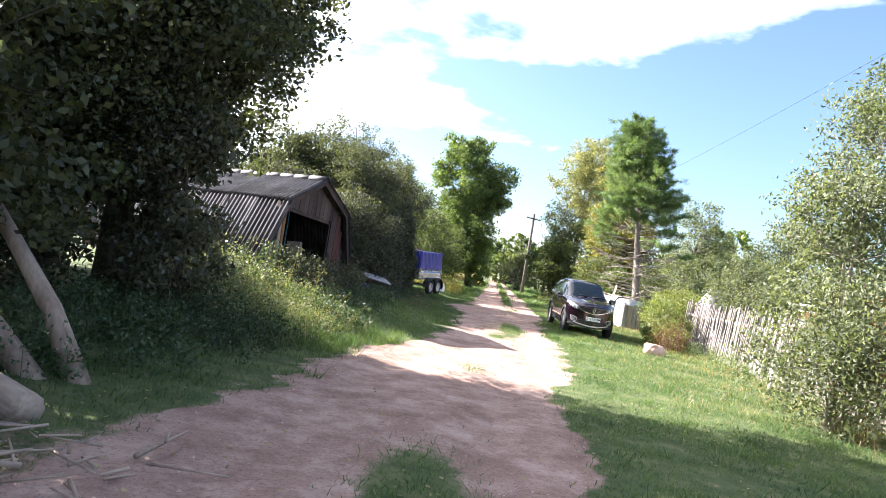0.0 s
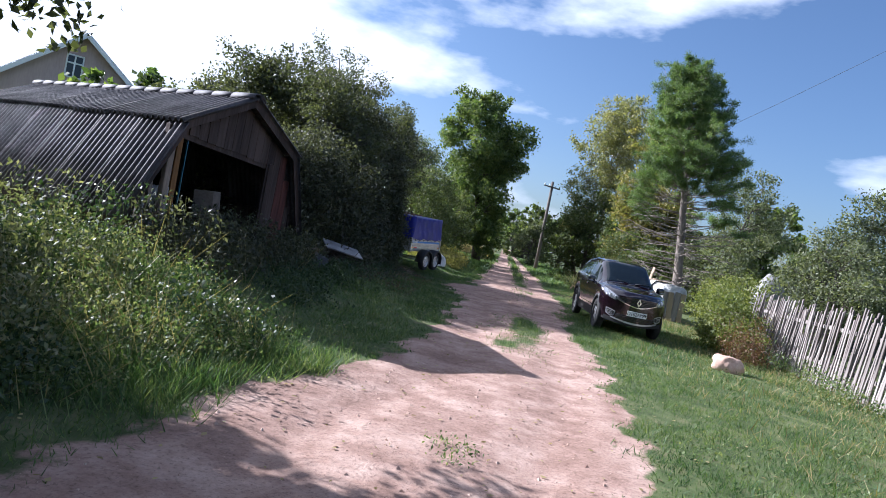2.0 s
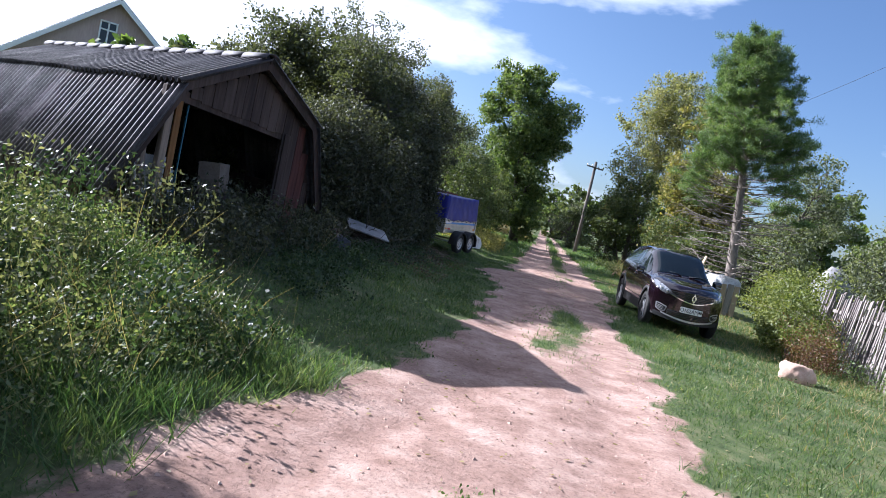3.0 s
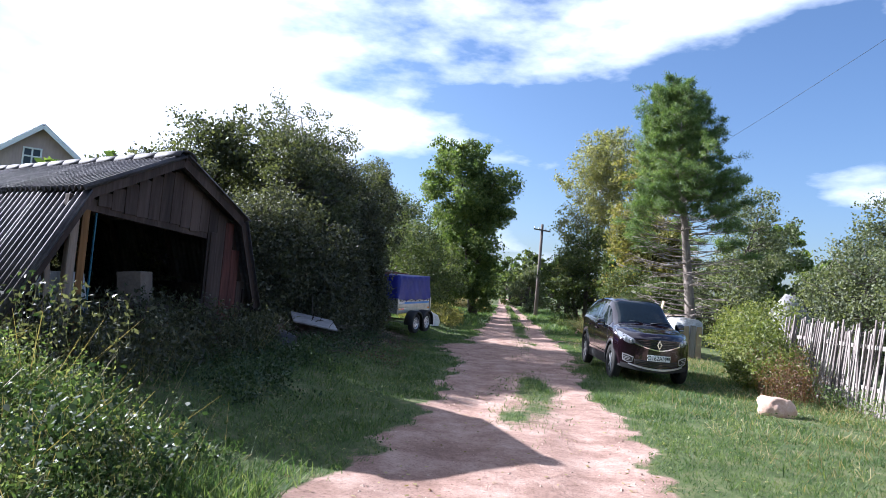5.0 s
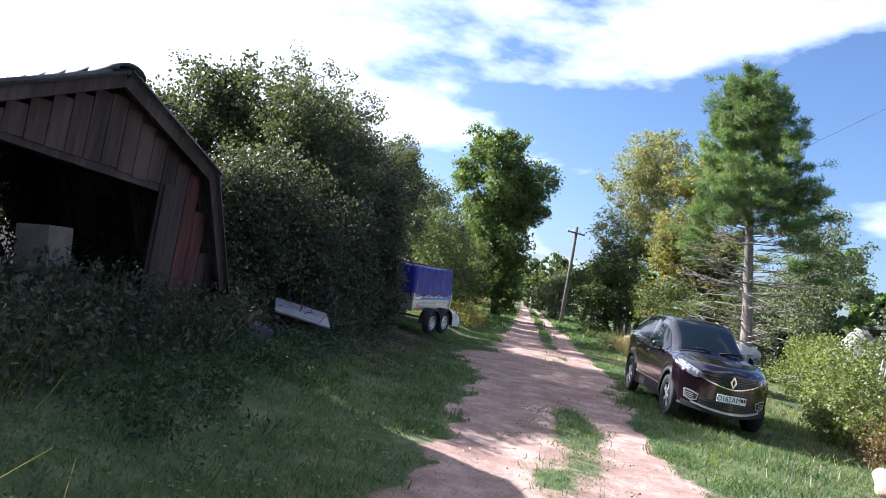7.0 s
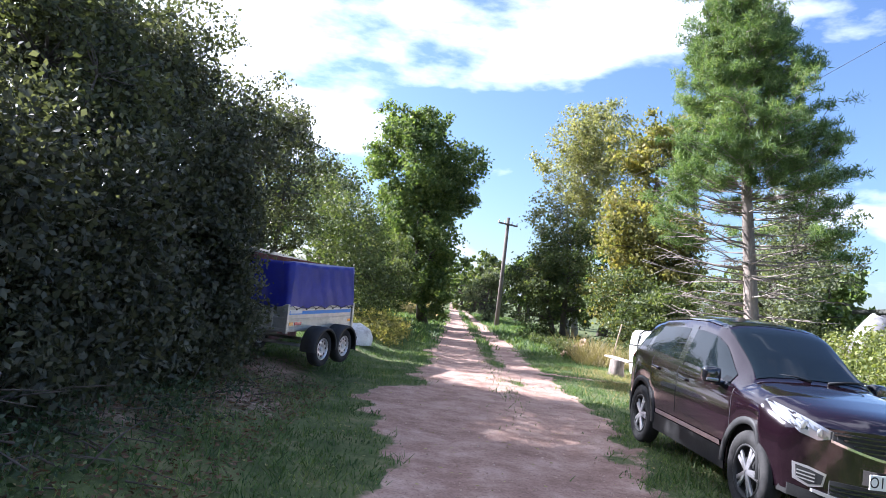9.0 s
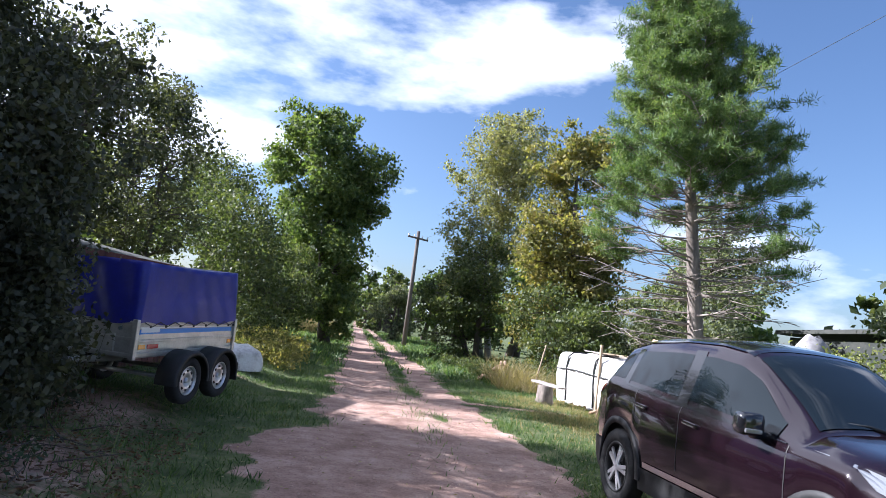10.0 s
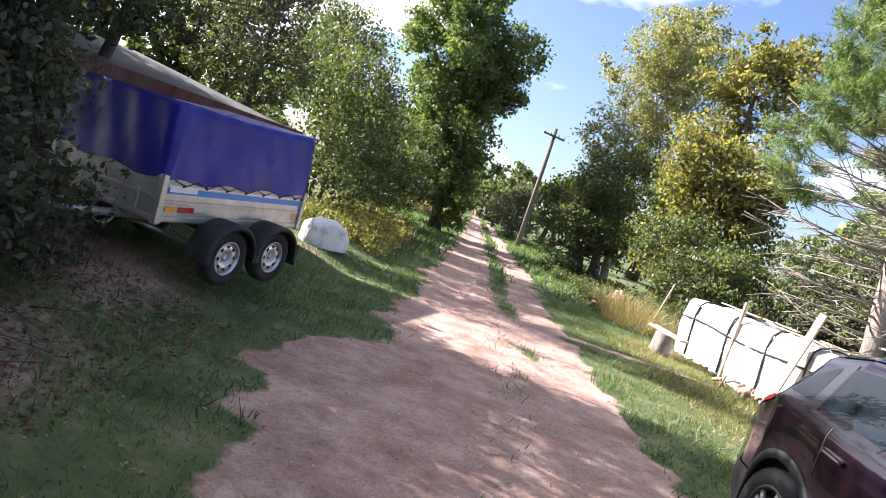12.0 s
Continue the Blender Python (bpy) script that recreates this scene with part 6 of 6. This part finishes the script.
    tree("round_willow", 4.3, 62.0, ((0, 0, 2.0, 2.1, 2.1, 2.0), (0.2, 0, 3.0, 1.4, 1.4, 1.3)), 7000, 0.16, LEAF_WILLOW, BARK, 0.12, 4, "round pale willow bush by the track", "bush", seed=29, hollow=0.6)
    for k, (x, y, h) in enumerate(((6.0, 92, 8.0), (4.6, 118, 8.5), (14, 78, 7.0), (-9, 74, 8.0), (1.0, 150, 8.0), (-8, 110, 9.0), (20, 66, 7.0), (24, 52, 7.0), (-12, 56, 8.0), (-5.5, 88, 8.5), (13, 60, 8.0), (17, 44, 7.5), (-10, 40, 7.0), (8.5, 72, 6.5), (-16, 30, 6.0), (21, 36, 6.5), (19, 24, 5.5), (6, 138, 7.5), (-3.5, 142, 8), (10.5, 152, 8.5), (3.2, 170, 9.5), (-1.0, 100, 6.5), (9.0, 110, 7.5))):
        tree("distant_tree", x, y, ((0, 0, h * 0.5, h * 0.42, h * 0.42, h * 0.42), (h * 0.1, 0, h * 0.75, h * 0.28, h * 0.28, h * 0.26), (-h * 0.25, 0, h * 0.3, h * 0.3, h * 0.3, h * 0.3)), 4200, 0.4, LEAF_MAPLE if k % 3 else LEAF_HEDGE, BARK, 0.25, 2, "distant leafy tree along the track", "tree", "distant trees", seed=40 + k, hollow=0.65, twigs=0.4)
    tree("rose_hedge", 6.1, 19.3, ((0, 0, 0.85, 0.75, 0.95, 0.8), (0.3, 1.3, 0.95, 0.85, 1.0, 0.85), (0.1, -0.9, 0.55, 0.5, 0.6, 0.5)), 13000, 0.065, LEAF_ROSE, TWIG, 0.02, 6, "bright yellow-green shrub beside the parked car", "bush", seed=30, hollow=0.6)
    tree("rose_hedge", 7.6, 22.9, ((0, 0, 1.1, 1.2, 1.7, 1.0), (0.3, 1.9, 1.1, 1.2, 1.3, 1.0)), 14000, 0.07, LEAF_ROSE, TWIG, 0.02, 6, "yellow-green garden shrub with pale flowers", "bush", seed=31, hollow=0.6)


def pine():
    x, y = 7.25, 27.5
    rng = np.random.RandomState(5)
    ob = empty("pine_tree", pose(x, y, gz(x, y) - 0.1), "tall pine with bare grey lower branches and green top", "tree")
    H, LEAN = 9.25, -1.2
    axis = lambda f: Vector((LEAN * f ** 1.3, 0.05 * math.sin(5 * f), H * f))
    tubes_ob("trunk", [([axis(f) for f in np.linspace(0, 1, 12)], [0.18 * (1 - f) ** 0.8 + 0.012 for f in np.linspace(0, 1, 12)])], PALE_BARK, ob, 10)
    limbs, dead, tufts = [], [], []
    f = 0.17
    while f < 0.985:
        around = rng.uniform(0, 6.28)
        n = rng.randint(5, 7) if f < 0.45 else rng.randint(8, 11)
        for k in range(n):
            a = around + 6.28 * k / n + rng.normal() * 0.25
            g = np.clip(f + rng.normal() * 0.012, 0.1, 0.99)
            out = float(np.interp(g, (0.15, 0.3, 0.45, 0.6, 0.72, 0.85, 0.95, 1.0), (1.4, 2.1, 2.15, 1.85, 1.55, 1.1, 0.6, 0.25))) * rng.uniform(0.72, 1.1)
            rise = float(np.interp(g, (0.15, 0.4, 0.7, 1.0), (0.05, 0.16, 0.5, 1.1))) * out + rng.normal() * 0.2
            way = Vector((math.cos(a), math.sin(a), 0))
            cross = Vector((-way.y, way.x, 0))
            p0 = axis(g)
            sway = rng.normal() * 0.12 * out
            pts = [p0, p0 + way * out * 0.35 + Vector((0, 0, rise * 0.12)) + cross * sway * 0.5, p0 + way * out * 0.7 + Vector((0, 0, rise * 0.45)) + cross * sway, p0 + way * out + Vector((0, 0, rise))]
            green = g > 0.5 or (g > 0.36 and rng.uniform() < 0.45)
            thick = 0.022 * (1.15 - g) + 0.004
            (limbs if green else dead).append((pts, [thick, thick * 0.7, thick * 0.45, 0.005]))
            start = float(np.interp(g, (0.4, 0.55, 0.75, 1.0), (0.6, 0.3, 0.12, 0.05)))
            for q in range(int((11 if green else 9) * (0.5 + 0.35 * out))):
                t = rng.uniform(0.2, 1.0) * 3
                i = min(int(t), 2)
                base = pts[i].lerp(pts[i + 1], t - i)
                side = rng.choice((-1, 1))
                d = (way * rng.uniform(0.4, 1.0) + cross * side * rng.uniform(0.4, 1.0) + Vector((0, 0, rng.uniform(0.0, 0.55) if green else rng.uniform(-0.45, 0.3)))).normalized() * rng.uniform(0.2, 0.55) * (0.45 + 0.3 * out)
                (limbs if green else dead).append(([base, base + d * 0.55, base + d], [0.008, 0.006, 0.003]))
                if green and t / 3 > start:
                    tufts += [base + d, base + d * 0.8, base + d * 0.5]
            if green:
                tufts += [pts[3], pts[3] - way * 0.12, pts[3] - way * 0.24]
        f += rng.uniform(0.02, 0.036)
    tubes_ob("branch", limbs, TWIG, ob, 5)
    tubes_ob("dead_branch", dead, TWIG, ob, 4, "bare grey dead branches")
    c = np.array([tuple(p) for p in tufts])
    share = rng.randint(0, len(c), 150000)
    d = rng.normal(size=(len(share), 3))
    d[:, 2] += 0.7
    d /= np.linalg.norm(d, axis=1)[:, None]
    root = c[share] + rng.normal(size=(len(share), 3)) * 0.05
    ln = rng.uniform(0.09, 0.18, len(share))[:, None]
    s = np.cross(d, rng.normal(size=d.shape))
    s /= np.linalg.norm(s, axis=1)[:, None]
    quads_ob("crown", np.stack([root - s * 0.009, root + s * 0.009, root + d * ln], 1), NEEDLE, ob, 3)


planting()
pine()


# ---- grass and weeds ----
def verge():
    near = lambda x, y: (1 - worn(x, y)) ** 1.5
    grass_field("grass", 330000, -4.5, 6.6, -3.0, 14.0, 0.06, GRASS, 61, "short green verge grass beside the track", near, 0.0036)
    grass_field("grass", 220000, -5.0, 7.5, 14.0, 34.0, 0.08, GRASS, 62, "short green grass along the track", near, 0.0055)
    grass_field("grass", 60000, -4.0, 9.0, 34.0, 80.0, 0.2, GRASS, 63, "rough grass further along the track", near, 0.02)
    grass_field("grass_tufts", 46000, -3.6, 6.4, 3.0, 31.0, 0.15, GRASS, 67, "longer grass tufts standing out of the turf", lambda x, y: near(x, y) * step(0.16, 0.4, wobble(x, y, 5.5, 53)), 0.005)
    grass_field("dry_grass", 16000, 3.0, 7.2, 7.0, 31.0, 0.16, DRY_GRASS, 64, "dry straw-coloured grass among the turf", lambda x, y: near(x, y) * (0.25 + 0.75 * step(4.2, 6.2, x)), 0.005)
    grass_field("dry_grass", 14000, 3.2, 5.9, 25.0, 31.0, 0.09, DRY_GRASS, 68, "trampled straw and dry grass before the woodpile", lambda x, y: near(x, y) * step(3.4, 4.6, x + 0.4 * wobble(x, y, 3.1, 54)), 0.006)
    grass_field("dry_grass", 5000, 4.6, 6.6, 32.2, 36.0, 0.7, DRY_GRASS, 65, "tall dry grass beside the woodpile", lambda x, y: blob(x, y, 5.4, 34, 0.9, 1.4), 0.008)
    grass_field("dry_grass", 5000, -2.2, 0.4, 52.0, 66.0, 0.8, DRY_GRASS, 66, "tall dry grass at the bend of the track", near, 0.02)
    left_weeds = lambda x, y: step(0.25, 1.3, np.interp(y, LANE_Y, LANE_L) - x) * (1 - step(9.4, 10.6, y + 0.3 * (x + 3))) * (1 - blob(x, y, -3.1, 2.2, 1.1, 1.3)) * (0.25 + 0.75 * step(4, 7.5, y))
    patch = lambda x, y, f, seed: step(-0.12, 0.22, wobble(x, y, f, seed))
    # Near the trees the leaf colour carries the shade; farther weeds stay light.
    weed_patch("nettles", 3600, -5.2, -1.6, 0.8, 7.8, 0.5, NETTLE_SHADE, 71, "dense bank of nettles coloured dark for the tree shade", lambda x, y: left_weeds(x, y) * (1 - step(6.9, 7.8, y)), 0.052, dense=24)
    weed_patch("roadside_weeds", 2600, -5.4, -1.2, 6.6, 11.2, 0.34, WEED, 79, "dense green weeds on the roadside bank", lambda x, y: left_weeds(x, y) * step(6.5, 7.3, y), 0.036, dense=26)
    weed_patch("tall_nettles", 520, -5.2, -2.0, 6.4, 10.8, 0.78, NETTLE_SHADE, 82, "taller clumps of dark nettles among the weeds", lambda x, y: left_weeds(x, y) * patch(x, y, 2.2, 41), 0.055, dense=40)
    weed_patch("wormwood", 420, -5.6, -2.6, 6.6, 11.0, 0.95, OLIVE, 83, "tall pale wormwood standing over the weeds", lambda x, y: left_weeds(x, y) * patch(x, y, 2.6, 43) * step(-2.6, -3.6, x), 0.048, dense=44)
    weed_patch("bank_herbs", 700, -4.6, -1.5, 6.4, 10.8, 0.42, OLIVE, 84, "pale flowering herbs in the bank", lambda x, y: left_weeds(x, y) * patch(x, y, 3.4, 45), 0.036, dense=26)
    grass_field("dry_stalks", 3600, -5.0, -1.6, 6.0, 11.0, 0.6, DRY_GRASS, 80, "thin dry stalks among the weeds", lambda x, y: 0.6 * left_weeds(x, y), 0.004)
    grass_field("tall_grass", 36000, -4.6, -1.2, 6.0, 11.0, 0.22, GRASS, 72, "long lush grass at the edge of the track", lambda x, y: near(x, y) * step(6.8, 7.6, y) * (1 - step(9.3, 10.6, y + 0.3 * (x + 2.5))), 0.0042)
    weed_patch("understory", 3600, -6.5, -2.7, 15.4, 23.0, 0.9, LEAF_DARK, 78, "dark undergrowth and brushwood beneath the lilacs", lambda x, y: step(-1.95, -2.7, x + 0.4 * wobble(x, y, 1.5, 9) + 1.6 * (1 - step(16.9, 17.5, y))) * (1 - blob(x, y, -3.4, 23.4, 1.0, 1.0)), 0.08, "undergrowth")
    grass_field("dry_stalks", 420, -4.3, -3.1, 11.2, 14.6, 0.8, DRY_GRASS, 81, "withered brown stalks before the barn mouth", lambda x, y: np.clip(0.5 + 0.9 * wobble(x, y, 1.6, 19), 0, 1), 0.003)
    weed_patch("barn_weeds", 900, -4.6, -3.2, 10.6, 15.8, 0.7, LEAF_DARK, 73, "dark weeds growing before the barn", lambda x, y: np.full(np.shape(x), 0.8), 0.06)
    weed_patch("fence_weeds", 900, 5.4, 7.6, 8.5, 21.5, 0.4, WEED, 74, "low green weeds along the picket fence", lambda x, y: step(5.6, 6.6, x + 0.5 * wobble(x, y, 1.3, 7)), 0.05)
    weed_patch("russet_weeds", 110, 5.4, 6.2, 17.0, 18.0, 0.8, RUSSET, 75, "withered red-brown stalks beside the shrub", lambda x, y: np.full(np.shape(x), 0.9), 0.05)
    weed_patch("withered_sprays", 150, 4.9, 6.2, 6.4, 8.2, 1.9, RUSSET, 97, "withered red-brown sprays hanging in the willow", lambda x, y: blob(x, y, 5.5, 7.2, 0.5, 0.7), 0.06, dense=14)
    weed_patch("shade_weeds", 1500, -3.5, -1.9, 11.5, 20.5, 0.3, NETTLE_SHADE, 98, "low dark weeds in the shade of the thicket", lambda x, y: step(-1.9, -2.7, x + 0.35 * wobble(x, y, 2.4, 51)) * (0.35 + 0.65 * patch(x, y, 3.0, 52)), 0.05, dense=12)
    weed_patch("hedge_foot", 900, -3.2, -0.8, 30.6, 37.0, 0.6, LEAF_YELLOW, 76, "weeds and brambles at the hedge foot", lambda x, y: near(x, y) * step(0.7, 1.5, np.interp(y, LANE_Y, LANE_L) - x), 0.08)
    weed_patch("far_weeds", 900, 4.2, 8.0, 34.0, 46.0, 0.6, LEAF_HEDGE, 77, "green weeds under the trees", lambda x, y: step(3.4, 5.6, x), 0.1)


verge()


# ---- pebbles and litter on the track ----
def pebbles():
    rng = np.random.RandomState(91)
    x, y = rng.uniform(-3.0, 3.2, 11000), rng.uniform(-1.5, 30.0, 11000)
    ok = worn(x, y) > 0.6
    x, y = x[ok], y[ok]
    k = len(x)
    r = 0.005 + 0.02 * rng.uniform(size=k) ** 4
    base = np.array([(1, 0, 0), (-0.5, 0.87, 0), (-0.5, -0.87, 0), (0, 0, 0.8)])
    a = rng.uniform(0, 6.28, k)
    c, s = np.cos(a), np.sin(a)
    p = base[None] * r[:, None, None] * rng.uniform(0.6, 1.3, (k, 4, 1))
    q = np.stack([p[..., 0] * c[:, None] - p[..., 1] * s[:, None] + x[:, None], p[..., 0] * s[:, None] + p[..., 1] * c[:, None] + y[:, None], p[..., 2] + ground_z(x, y)[:, None] - 0.002], 2)
    tri = np.stack([q[:, [0, 1, 3]], q[:, [1, 2, 3]], q[:, [2, 0, 3]]], 1)
    tagged(quads_ob("pebbles", tri.reshape(-1, 3), STONE, corners=3), "small loose pebbles on the sandy track", "pebbles", kind="stuff")
    n = 2600
    x, y = rng.uniform(-4.2, 3.4, n), rng.uniform(-1.5, 27.0, n)
    pts = np.stack([x, y, ground_z(x, y) + 0.012], 1)
    lv = leaf_quads(pts, 0.05, rng, 0.0, 1.6)
    lv[..., 2] = pts[:, None, 2] + (lv[..., 2] - pts[:, None, 2]) * 0.25
    tagged(quads_ob("fallen_leaves", lv, DRY_GRASS), "scattered dry fallen leaves on the ground", "leaves", kind="stuff")
    n = 6000
    x, y = rng.uniform(-4.2, -1.5, n), rng.uniform(16.4, 23.2, n)
    pts = np.stack([x, y, ground_z(x, y) + 0.02], 1)
    lv = leaf_quads(pts, 0.06, rng, 0.0, 1.8)
    lv[..., 2] = pts[:, None, 2] + (lv[..., 2] - pts[:, None, 2]) * 0.35
    tagged(quads_ob("leaf_litter", lv, RUSSET), "brown leaf litter under the lilac bushes", "leaf litter", kind="stuff")
    weed_patch("track_weeds", 260, -0.2, 1.6, 12.5, 18.5, 0.13, WEED, 92, "small weeds in the middle of the track", lambda x, y: 0.8 * blob(x, y, 0.75, 15.4, 0.4, 2.0), 0.03, dense=10)
    weed_patch("track_weeds", 16, -0.35, 0.0, 7.6, 8.1, 0.08, WEED, 93, "small weed tuft growing in the track", lambda x, y: np.full(np.shape(x), 0.8), 0.03, dense=12)
    weed_patch("verge_weeds", 1300, 1.6, 6.2, 5.0, 20.0, 0.13, WEED, 94, "clover and low weeds in the turf", lambda x, y: (1 - worn(x, y)) * np.clip(0.4 + 0.8 * wobble(x, y, 1.9, 15), 0, 1), 0.035, dense=10)
    weed_patch("bank_weeds", 900, -3.6, -0.8, 8.5, 21.0, 0.14, WEED, 95, "clover and low weeds on the shaded bank", lambda x, y: (1 - worn(x, y)) * np.clip(0.4 + 0.8 * wobble(x, y, 1.9, 16), 0, 1), 0.035, dense=10)


pebbles()
